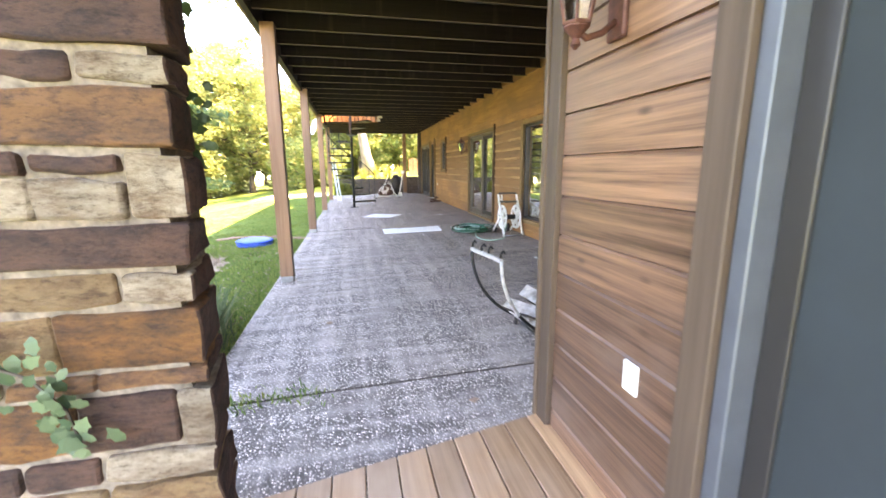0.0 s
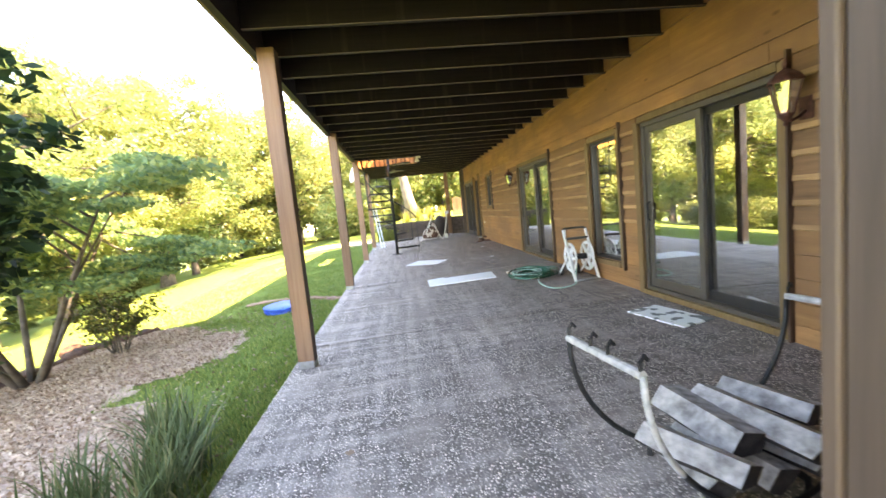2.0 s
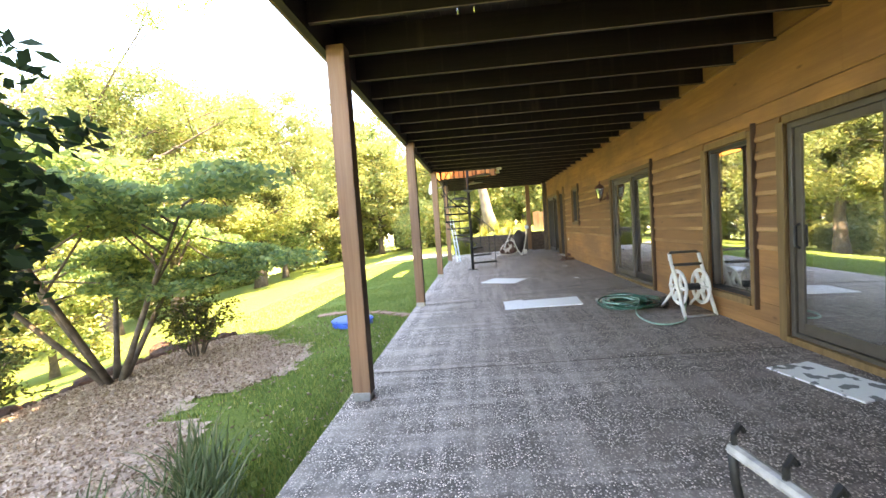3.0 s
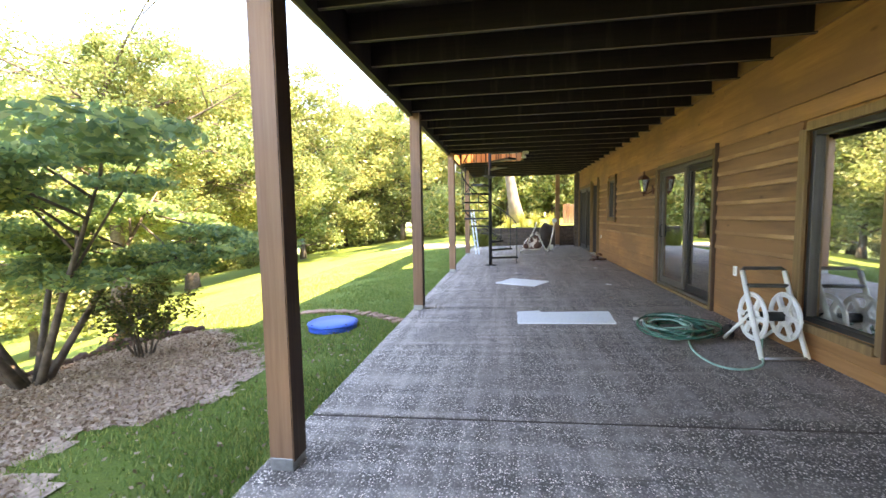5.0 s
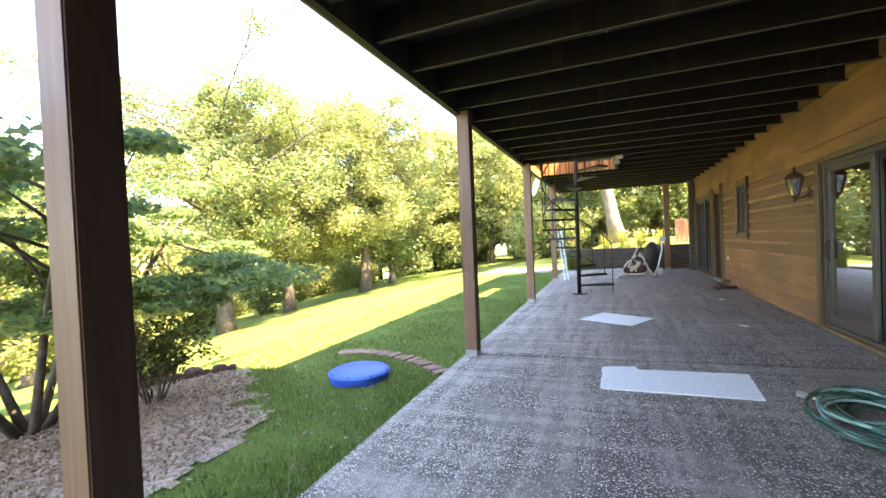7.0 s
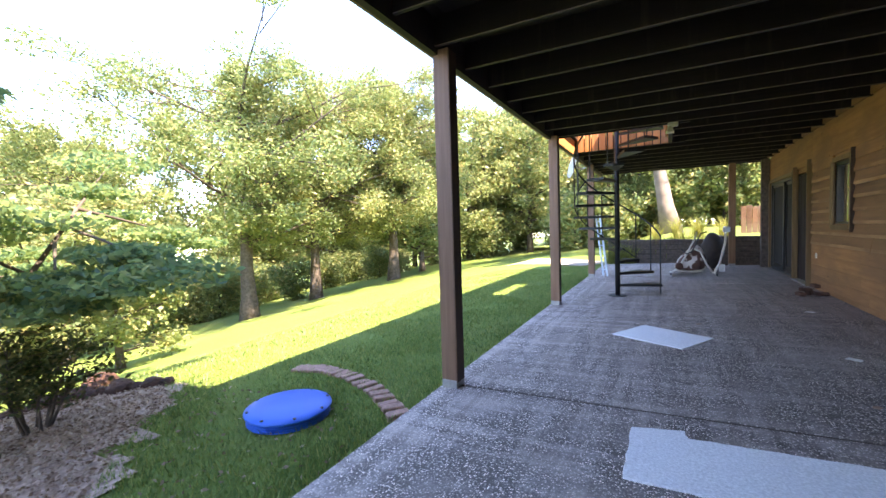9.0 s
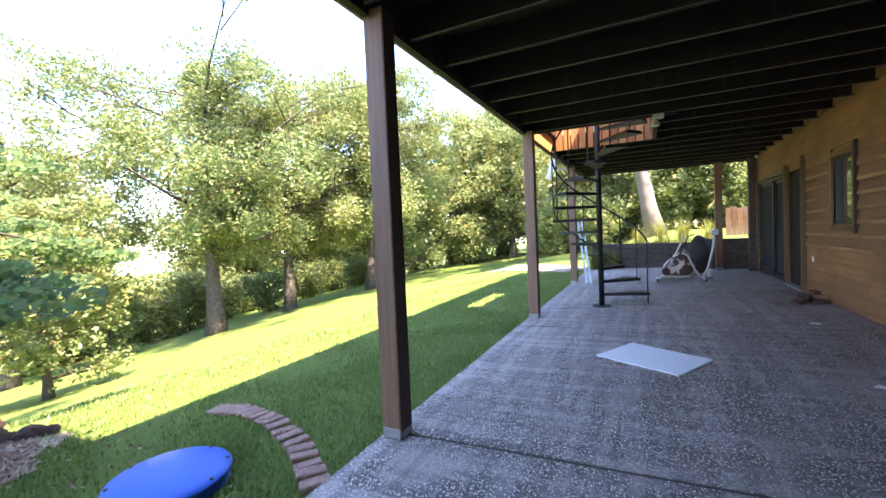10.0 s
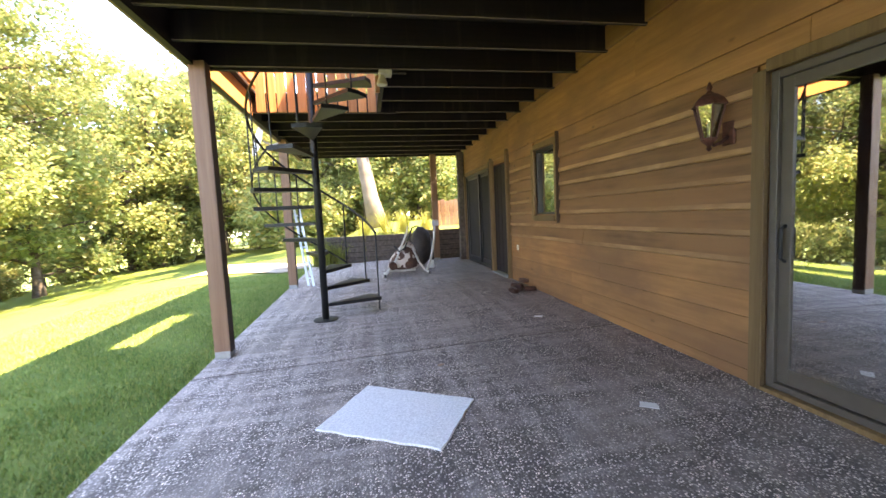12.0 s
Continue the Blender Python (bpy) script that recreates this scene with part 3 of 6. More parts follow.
for yy in ys:
    bm = bmesh.new()
    x0 = -0.922
    if HOLE[2] < yy < HOLE[3]:
        x0 = HOLE[1] + 0.04
    z0 = JZ0 + random.uniform(-0.004, 0.004)
    box(bm, x0, yy - 0.02, z0, WX - 0.03, yy + 0.02, JZ1)
    low = [e for e in bm.edges if all(v.co.z < z0 + 0.01 for v in e.verts) and abs(e.verts[0].co.x - e.verts[1].co.x) > 0.5]
    bmesh.ops.bevel(bm, geom=low, offset=0.0055, segments=1, affect="EDGES")
    lit_edge(part("joist", bm, M["joist"], deck))
bm = bmesh.new()
for yy in (HOLE[2] - 0.03, HOLE[3] + 0.03):
    box(bm, -0.922, yy - 0.025, JZ0 - 0.01, 1.1, yy + 0.025, JZ1 - 0.004)
box(bm, HOLE[1] - 0.02, HOLE[2], JZ0 - 0.005, HOLE[1] + 0.038, HOLE[3], JZ1 - 0.005)
part("header_joist", bm, M["joist"], deck)
x = -0.97
while x < WX - 0.01:
    w = 0.137
    bm = bmesh.new()
    if x + w > HOLE[0] and x < HOLE[1]:
        box(bm, x, -3.0, JZ1 + 0.002, x + w, HOLE[2] - 0.02, JZ1 + 0.03)
        box(bm, x, HOLE[3] + 0.02, JZ1 + 0.002, x + w, DECK_END, JZ1 + 0.03)
    else:
        box(bm, x, -3.0, JZ1 + 0.002, min(x + w, WX), DECK_END, JZ1 + 0.03)
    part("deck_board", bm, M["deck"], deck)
    x += w + 0.003
bm = bmesh.new()
box(bm, -0.98, -3.0, JZ0 - 0.05, -0.924, DECK_END, JZ1 + 0.001)
part("edge_beam", bm, M["joist"], deck, "weathered edge beam carried by the posts")
bm = bmesh.new()
box(bm, -1.012, -3.0, JZ0 - 0.045, -0.983, DECK_END, JZ1 + 0.06, bevel=0.003)
part("fascia", bm, M["trim"], deck, "brown fascia board along the deck edge")
bm = bmesh.new()
box(bm, WX - 0.058, 1.9, JZ0 + 0.02, WX - 0.028, 19.0, JZ1)
part("ledger", bm, M["siding"], deck)
bm = bmesh.new()
box(bm, -0.922, DECK_END - 0.04, JZ0, WX, DECK_END, JZ1)
part("end_joist", bm, M["joist"], deck)

# added board: its orange stands in for sunlight on the rim
bm = bmesh.new()
box(bm, -0.922, HOLE[2] + 0.01, JZ0 - 0.045, -0.905, HOLE[3] - 0.01, JZ1 + 0.02, bevel=0.002)
part("rim_board", bm, M["rail_wood"], deck, "orange rim board added inside the stair opening, coloured as if sunlit")

# upper railing: flat orange pickets
railing = thing("railing", (-0.95, 8, 3.23), "orange-stained timber railing of flat pickets on the upper deck", "railing", kind="structure")


def picket_run(ax, ay, bx, by):
    d = Vector((bx - ax, by - ay, 0))
    n = int(d.length / 0.145)
    for i in range(n):
        p = Vector((ax, ay, 0)) + d * ((i + 0.5) / n)
        ob = new("picket", PICKET)
        ob.location = (p.x, p.y, JZ1 + 0.09)
        ob.rotation_euler = (0, 0, math.atan2(d.y, d.x))
        ob.parent = railing
        ob.matrix_parent_inverse = Matrix.Translation(railing.location).inverted()
    for z, w in ((JZ1 + 0.2, 0.03), (JZ1 + 0.94, 0.05)):
        b = bmesh.new()
        s = d.normalized()
        nrm = Vector((-s.y, s.x, 0)) * 0.035
        o = Vector((ax, ay, z)) - nrm * 1.0
        vs = [b.verts.new(o + e + f) for f in (Vector((0, 0, 0)), Vector((0, 0, w))) for e in (-nrm * 0.9, nrm * 0.3, d + nrm * 0.3, d - nrm * 0.9)]
        for q in ((0, 1, 2, 3), (7, 6, 5, 4), (0, 4, 5, 1), (1, 5, 6, 2), (2, 6, 7, 3), (3, 7, 4, 0)):
            b.faces.new([vs[i] for i in q])
        part("rail", b, M["rail_wood"], railing)


bm = bmesh.new()
box(bm, -0.069, -0.012, 0, 0.069, 0.012, 0.85, bevel=0.003)
PICKET = mesh_of("picket", bm, M["rail_wood"])
picket_run(-0.97, -2.9, -0.97, 19.4)
for k in range(12):
    part_box("skirt_board", M["rail_wood"], railing, -0.84 + 0.14 * k, HOLE[3] - 0.02, JZ0 - 0.005, -0.72 + 0.14 * k, HOLE[3] + 0.003, JZ1 + 0.9, bevel=0.003)

# unseen roof added over the upper deck to put the planting bed in shade
shade_cover = thing("porch_roof", (0.5, 2.0, 6.0), "unseen low brown roof on posts, added over the upper deck to shade the bed", "roof", kind="structure")
bm = bmesh.new()
box(bm, -0.98, -3.2, 6.3, 2.6, 6.9, 6.45, bevel=0.01)
part("roof_slab", bm, M["timber"], shade_cover)
for py in (-2.6, 2.0, 6.6):
    part_box("roof_post", M["post"], shade_cover, -0.9, py, JZ1 + 0.03, -0.78, py + 0.12, 6.3, bevel=0.004)

# ---- posts ----
def deck_post(x, y, w=0.15, top=JZ0 - 0.006, lean=0.0):
    z = floor_z(x, y)
    p = thing("post", (x, y, z), "square brown-stained timber post on a galvanised foot", "post", "posts under the deck")
    bm = bmesh.new()
    r = bmesh.ops.create_cube(bm, size=1.0)
    for v in r["verts"]:
        up = v.co.z > 0
        v.co = Vector((x + v.co.x * w + (lean if up else 0), y + v.co.y * w, top if up else z + 0.05))
    bmesh.ops.bevel(bm, geom=bm.edges[:], offset=0.006, segments=2, affect="EDGES")
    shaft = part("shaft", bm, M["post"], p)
    # house-facing side painted darker to stand for the shade on it
    shaft.data.materials.append(M["post_dark"])
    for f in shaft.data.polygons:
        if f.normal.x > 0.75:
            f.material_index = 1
    bm = bmesh.new()
    box(bm, x - w / 2 + 0.004, y - w / 2 - 0.003, z, x + w / 2 - 0.004, y + w / 2 + 0.003, z + 0.075, bevel=0.003)
    part("foot", bm, M["galv"], p, "galvanised steel post foot")
    return p


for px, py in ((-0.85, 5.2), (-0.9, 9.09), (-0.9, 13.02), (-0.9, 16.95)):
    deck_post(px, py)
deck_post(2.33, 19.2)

# ---- trees ----
def leaf_cloud(centres, radii, per, size, rng, flat=0.7):
    """Bent four-cornered leaves scattered in clumps; returns vertices and faces."""
    c = np.repeat(centres, per, axis=0)
    r = np.repeat(radii, per)
    n = len(c)
    p = rng.normal(size=(n, 3))
    p /= np.linalg.norm(p, axis=1, keepdims=True)
    p *= (rng.random((n, 1)) ** 0.45) * r[:, None]
    p[:, 2] *= flat
    p += c
    a = rng.normal(size=(n, 3))
    a[:, 2] *= 0.6
    a /= np.linalg.norm(a, axis=1, keepdims=True)
    b = np.cross(a, rng.normal(size=(n, 3)))
    b /= np.linalg.norm(b, axis=1, keepdims=True)
    s = size * rng.uniform(0.6, 1.25, (n, 1))
    nrm = np.cross(a, b)
    v = np.stack([p - a * s, p + b * s * 0.5 + nrm * s * 0.15, p + a * s, p - b * s * 0.5 + nrm * s * 0.15], 1).reshape(-1, 3)
    return v, np.arange(n * 4).reshape(n, 4)


def cloud_mesh(name, v, f, material):
    me = bpy.data.meshes.new(name)
    me.vertices.add(len(v))
    me.vertices.foreach_set("co", v.astype(np.float32).ravel())
    k = f.shape[1]
    me.loops.add(f.size)
    me.loops.foreach_set("vertex_index", f.astype(np.int32).ravel())
    me.polygons.add(len(f))
    me.polygons.foreach_set("loop_start", np.arange(0, f.size, k, dtype=np.int32))
    me.update(calc_edges=True)
    me.materials.append(material)
    return me


def build_tree(seed, height, trunk_r, spread_r, crown_from, limbs, leaves, leaf_size, material, bark, label, lean=(0, 0), clump=0.9, dome=1.0):
    rng = np.random.default_rng(seed)
    e = thing("tree", (0, 0, 0), label, "tree")
    bm = bmesh.new()
    n = 9
    path = []
    for i in range(n + 1):
        t = i / n
        path.append(Vector((lean[0] * t + rng.normal() * 0.012 * height * t, lean[1] * t + rng.normal() * 0.012 * height * t, -0.25 + (height * 0.82 + 0.25) * t)))
    rad = [trunk_r * (1.5 if i == 0 else (1.12 if i == 1 else 1) * (1 - 0.85 * i / n)) for i in range(n + 1)]
    tube(bm, path, rad, 9)
    cents, sizes = [], []
    for k in range(limbs):
        t = crown_from + (0.93 - crown_from) * (k + rng.random() * 0.8) / limbs
        base = path[min(n - 1, int(t * n))].lerp(path[min(n, int(t * n) + 1)], t * n - int(t * n))
        ang = k * 2.4 + rng.random() * 0.9
        rel = (t - crown_from) / (1 - crown_from)
        reach = spread_r * (math.sin(math.pi * (0.18 + 0.72 * rel)) ** 0.7) * rng.uniform(0.65, 1.12)
        rise = reach * rng.uniform(0.12, 0.55) * dome
        tip = base + Vector((math.cos(ang) * reach, math.sin(ang) * reach, rise))
        mid = base.lerp(tip, 0.5) + Vector((rng.normal() * 0.15, rng.normal() * 0.15, -reach * 0.04 + rng.normal() * 0.12))
        r0 = trunk_r * 0.42 * (1 - 0.6 * t)
        tube(bm, [base, base.lerp(mid, 0.5) + Vector((0, 0, 0.05)), mid, mid.lerp(tip, 0.5), tip], [r0, r0 * 0.8, r0 * 0.6, r0 * 0.38, r0 * 0.15], 6)
        for j in range(8):
            s = 0.3 + 0.72 * (j + rng.random()) / 8
            q = base.lerp(tip, s) + Vector((rng.normal(), rng.normal(), rng.normal() * 0.6)) * reach * 0.22
            o = base.lerp(tip, max(0.2, s - 0.2))
            tube(bm, [o, o.lerp(q, 0.55) + Vector((0, 0, 0.06)), q], [r0 * 0.35, r0 * 0.22, r0 * 0.08], 5)
            cents.append(q)
            sizes.append(clump * rng.uniform(0.65, 1.2))
        cents.append(tip)
        sizes.append(clump * 0.7)
    # a full leafy top round the leader
    for k in range(14):
        cents.append(path[-1].lerp(path[-2], 1.1 * k / 13) + Vector((rng.normal(), rng.normal(), 0.2)) * (0.1 + 0.045 * k))
        sizes.append(clump * 0.6)
    part("trunk", bm, bark, e, smooth=True)
    per = max(1, leaves // len(cents))
    v, f = leaf_cloud(np.array([tuple(c) for c in cents]), np.array(sizes), per, leaf_size, rng)
    crown = new("crown", cloud_mesh("crown", v, f, material))
    crown.parent = e
    return e


def tree_at(src, x, y, size=1.0, turn=0.0):
    t = copy_thing(src, Matrix.Translation((x, y, float(ground_z(np.float64(x), np.float64(y))))) @ Matrix.Rotation(turn, 4, "Z") @ Matrix.Scale(size, 4))
    t.scale = (size,) * 3
    return t


oak_a = build_tree(11, 11.4, 0.28, 4.7, 0.3, 28, 70000, 0.066, M["leaf"], M["bark"], "tall oak with yellowing green leaves at the lawn's edge", clump=0.8)
oak_b = build_tree(23, 11.0, 0.25, 4.2, 0.25, 28, 70000, 0.066, M["leaf"], M["bark"], "broad oak with yellow-green leaves at the lawn's edge", clump=0.8)
wood_c = build_tree(37, 11.0, 0.2, 3.4, 0.2, 22, 12500, 0.13, M["leaf_wood"], M["bark"], "slender woodland tree with green leaves", clump=0.85)
wood_d = build_tree(41, 9.0, 0.16, 3.2, 0.12, 22, 12500, 0.125, M["leaf_wood"], M["bark"], "leafy young woodland tree", clump=0.8)
under = build_tree(53, 3.6, 0.05, 2.0, 0.08, 14, 4200, 0.13, M["leaf_wood"], M["bark"], "low leafy undergrowth at the edge of the woods", clump=0.8)
PLACES = [(oak_a, -15.2, 17.4, 1.16, 0.3), (oak_b, -15.5, 21.6, 1.14, 1.0), (oak_b, -12.6, 24.6, 1.18, 2.2), (oak_a, -19.5, 12.5, 0.95, 2.0), (wood_d, -12.5, 27.5, 1.1, 0.4), (wood_d, -18.6, 15.2, 0.42, 0.0), (wood_d, -9.6, 10.2, 0.5, 0.7), (wood_d, -10.8, 8.0, 0.55, 2.9)]
rng = np.random.default_rng(5)
for i in range(54):
    a = radians(rng.uniform(-8, 118))          # from ahead round to the lawn's side
    r = 27 + 24 * rng.random() ** 1.3
    x, y = -1 - r * math.sin(a), 8 + r * math.cos(a)
    if x > -5 and y < 31:
        continue
    PLACES.append(((wood_c, wood_d, wood_c, wood_c, wood_d, wood_d)[rng.integers(6)], x, y, rng.uniform(0.95, 1.35), rng.uniform(0, 6.2)))
for i in range(28):
    a = radians(rng.uniform(0, 112))
    r = rng.uniform(24, 32)
    x, y = -1 - r * math.sin(a), 8 + r * math.cos(a)
    if x > -5 and y < 31:
        continue
    PLACES.append((under, x, y, rng.uniform(0.5, 1.0), rng.uniform(0, 6.2)))
for i in range(9):
    a = radians(50 + 3.1 * i)
    r = 24.5 + 2.2 * (i * 7 % 4)
    PLACES.append((under, -1 - r * math.sin(a), 8 + r * math.cos(a), 0.75 + 0.12 * (i * 5 % 4), 1.7 * i))
for i in range(34):
    PLACES.append(((wood_c, wood_d, under, under)[i % 4], rng.uniform(-6, 16), rng.uniform(29, 44) + (i % 4 < 2) * 3, rng.uniform(0.8, 1.15), rng.uniform(0, 6.2)))
for i in range(10):
    PLACES.append(((wood_c, wood_d)[i % 2], rng.uniform(-24, -10), rng.uniform(-22, -2), rng.uniform(0.8, 1.1), rng.uniform(0, 6.2)))
for src, x, y, s, turn in PLACES:
    tree_at(src, x, y, s, turn)
for src in (oak_a, oak_b, wood_c, wood_d, under):
    for o in (*src.children_recursive, src):
        bpy.data.objects.remove(o)

# ---- doors and windows of the long wall ----
def board(parent, name, material, *dims, bevel=0.004, label=""):
    return part_box(name, material, parent, *dims, bevel=bevel, label=label)


def casing(parent, x, y0, y1, z0, z1, w=0.09, tall=0.1, material=None, sill=False):
    """Trim boards round an opening; the one at the near side stands taller."""
    m = material or M["trim"]
    board(parent, "casing", m, x - 0.04, y0 - w + 0.022, z0 - 0.06, x + 0.0, y0 - 0.001, z1 + 0.06)
    # the edge board at the near side stands out from the wall and rises above the head
    board(parent, "edge_board", M["post_dark"], x - 0.05, y0 - w, z0 - 0.1, x + 0.0, y0 - w + 0.02, z1 + tall + 0.03)
    board(parent, "casing", m, x - 0.04, y1 + 0.001, z0 - 0.06, x + 0.0, y1 + w, z1 + 0.02)
    board(parent, "casing", m, x - 0.042, y0, z1 + 0.001, x + 0.0, y1, z1 + 0.075)
    if sill:
        board(parent, "sill", m, x - 0.05, y0, z0 - 0.075, x + 0.0, y1, z0 - 0.001)


def panel(parent, x, y0, y1, z0, z1, material, stile=0.07, rail=0.1):
    leaf = part_box("door_leaf", material, parent, x - 0.018, y0, z0, x + 0.018, y0 + stile, z1, bevel=0.003)
    for nm, d in (("stile", (y1 - stile, z0, y1, z1)), ("rail", (y0 + stile, z0, y1 - stile, z0 + rail)), ("rail", (y0 + stile, z1 - stile, y1 - stile, z1))):
        b = bmesh.new()
        box(b, x - 0.018, d[0], d[1], x + 0.018, d[2], d[3], bevel=0.003)
        part(nm, b, material, leaf)
    b = bmesh.new()
    box(b, x - 0.004, y0 + stile - 0.005, z0 + rail - 0.005, x + 0.004, y1 - stile + 0.005, z1 - stile + 0.005)
    g = part("pane", b, M["glass"], leaf)
    g.visible_shadow = False
    return leaf


def sliding_door(name, label, x, o, material, dark, order=1, handle=True, trim=True):
    y0, y1, z0, z1 = o
    d = thing(name, (x, (y0 + y1) / 2, z0), label, "door", kind="structure")
    f = 0.05
    for dims in ((y0, z0, y0 + f, z1), (y1 - f, z0, y1, z1), (y0 + f, z1 - f, y1 - f, z1), (y0 + f, z0, y1 - f, z0 + 0.04)):
        board(d, "frame", material, x - 0.02, dims[0], dims[1], x + 0.12, dims[2], dims[3])
    mid = (y0 + y1) / 2
    near, far = (x + 0.075, x + 0.025) if order else (x + 0.025, x + 0.075)
    panel(d, near, y0 + f, mid + 0.035, z0 + 0.045, z1 - f, dark)
    lf = panel(d, far, mid - 0.035, y1 - f, z0 + 0.045, z1 - f, material)
    if handle:
        b = bmesh.new()
        hx = far - 0.05
        yy = y1 - f - 0.035
        tube(b, [(far - 0.015, yy, 1.02), (hx, yy, 1.04), (hx, yy, 1.22), (far - 0.015, yy, 1.24)], 0.012, 8)
        part("handle", b, M["iron"], lf, "dark pull handle")
    board(d, "threshold", M["trim"], x - 0.06, y0 - 0.02, z0 - 0.06, x + 0.05, y1 + 0.02, z0 - 0.002)
    if trim:
        casing(d, x - 0.022, y0, y1, z0, z1)
    return d


def window(name, label, o, sill=True):
    y0, y1, z0, z1 = o
    x = WX
    w = thing(name, (x, (y0 + y1) / 2, z0), label, "window", kind="structure")
    f = 0.045
    for dims in ((y0, z0, y0 + f, z1), (y1 - f, z0, y1, z1), (y0 + f, z1 - f, y1 - f, z1), (y0 + f, z0, y1 - f, z0 + f)):
        board(w, "window_frame", M["frame_dark"], x - 0.012, dims[0], dims[1], x + 0.08, dims[2], dims[3])
    b = bmesh.new()
    box(b, x + 0.03, y0 + f - 0.004, z0 + f - 0.004, x + 0.038, y1 - f + 0.004, z1 - f + 0.004)
    g = part("pane", b, M["glass"], w)
    g.visible_shadow = False
    casing(w, x - 0.022, y0, y1, z0, z1, sill=sill)


sliding_door("door_1", "sliding glass patio door with a grey-brown frame, closed", WX, DOOR_A, M["bronze"], M["frame_dark"])
window("window_1", "tall fixed window with dark frame and brown wood casing", WIN_A)
sliding_door("door_2", "sliding glass patio door with a grey frame, closed", WX, DOOR_B, M["bronze"], M["frame_dark"])
window("window_2", "small window with dark frame and brown wood casing", WIN_C)
sliding_door("door_3", "wide dark-framed open doorway, its unlit inside painted as dark panels", WX, (16.68, 18.75, 0.23, 2.32), M["frame_dark"], M["frame_dark"], handle=False)
# panes painted near-black for the darkness inside the open doorway
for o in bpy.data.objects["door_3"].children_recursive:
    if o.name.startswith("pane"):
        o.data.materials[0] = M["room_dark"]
d4 = thing("door_4", (WX, 16.1, 0.23), "dark brown plank door set between tall trim boards", "door", kind="structure")
board(d4, "door_leaf", M["joist"], WX + 0.02, 15.64, 0.24, WX + 0.06, 16.54, 2.3)
for k in range(4):
    board(d4, "plank", M["joist"], WX + 0.004, 15.66 + 0.22 * k, 0.26, WX + 0.019, 15.865 + 0.22 * k, 2.28)
board(d4, "mullion", M["post_dark"], WX - 0.07, 16.54, 0.17, WX + 0.1, 16.67, 2.42)
board(d4, "edge_board", M["trim"], WX - 0.09, 16.505, 0.17, WX + 0.0, 16.535, 2.46)
board(d4, "edge_board", M["trim"], WX - 0.09, 15.565, 0.17, WX + 0.0, 15.6, 2.5)
board(d4, "threshold", M["galv"], WX - 0.1, 15.6, 0.2, WX + 0.06, 16.53, 0.235)
sliding_door("door_5", "sliding door with dark screen and worn grey aluminium frame, closed", 0.97, (-1.0, 0.86, 0.05, 2.12), M["frame_grey"], M["frame_dark"], order=0, handle=False, trim=False)
for o in bpy.data.objects["door_5"].children_recursive:
    if o.name.startswith("pane"):
        o.data.materials[0] = M["screen"]
    elif o.name.split(".")[0] in ("door_leaf", "stile", "rail"):
        o.data.materials[0] = M["frame_dark"]
board(bpy.data.objects["door_5"], "casing", M["trim_near"], 0.925, 0.862, 0.0, 0.97, 0.965, 2.3)
board(bpy.data.objects["door_5"], "casing", M["trim_near"], 0.93, -1.0, 2.122, 0.97, 0.86, 2.2)

# curtains inside
def curtain(y0, y1, z0, z1, x=WX + 0.2):
    n = 60
    bm = bmesh.new()
    rows = []
    for z in (z0, z1):
        rows.append([bm.verts.new((x + 0.035 * math.sin(i * 1.25) + 0.012 * math.sin(i * 0.47), y0 + (y1 - y0) * i / n, z)) for i in range(n + 1)])
    for i in range(n):
        bm.faces.new((rows[0][i], rows[0][i + 1], rows[1][i + 1], rows[1][i]))
    ob = tagged(part("curtain", bm, M["curtain"], smooth=True), "pale grey pleated curtain hanging behind the glass", "curtain")
    sol = ob.modifiers.new("thick", "SOLIDIFY")
    sol.thickness = 0.004


curtain(6.42, 7.25, 0.18, 2.3)
curtain(5.05, 5.9, 0.18, 2.3)
curtain(8.9, 9.35, 0.18, 2.3)

# corner boards
corner = thing("corner_trim", (0.94, 1.85, 0), "weathered grey-brown corner board of the projecting wall", "trim", kind="structure")
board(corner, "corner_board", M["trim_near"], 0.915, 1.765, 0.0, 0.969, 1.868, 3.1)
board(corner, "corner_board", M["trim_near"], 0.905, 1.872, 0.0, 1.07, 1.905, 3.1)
corner2 = thing("corner_trim", (3.0, 18.95, 0.2), "dark rough corner post at the end of the long wall", "trim", kind="structure")
board(corner2, "corner_board", M["timber"], 2.9, 18.84, 0.2, 3.06, 18.99, 2.96, bevel=0.012)
board(corner2, "corner_board", M["timber"], 3.062, 19.002, 0.2, 3.28, 19.03, 2.96)

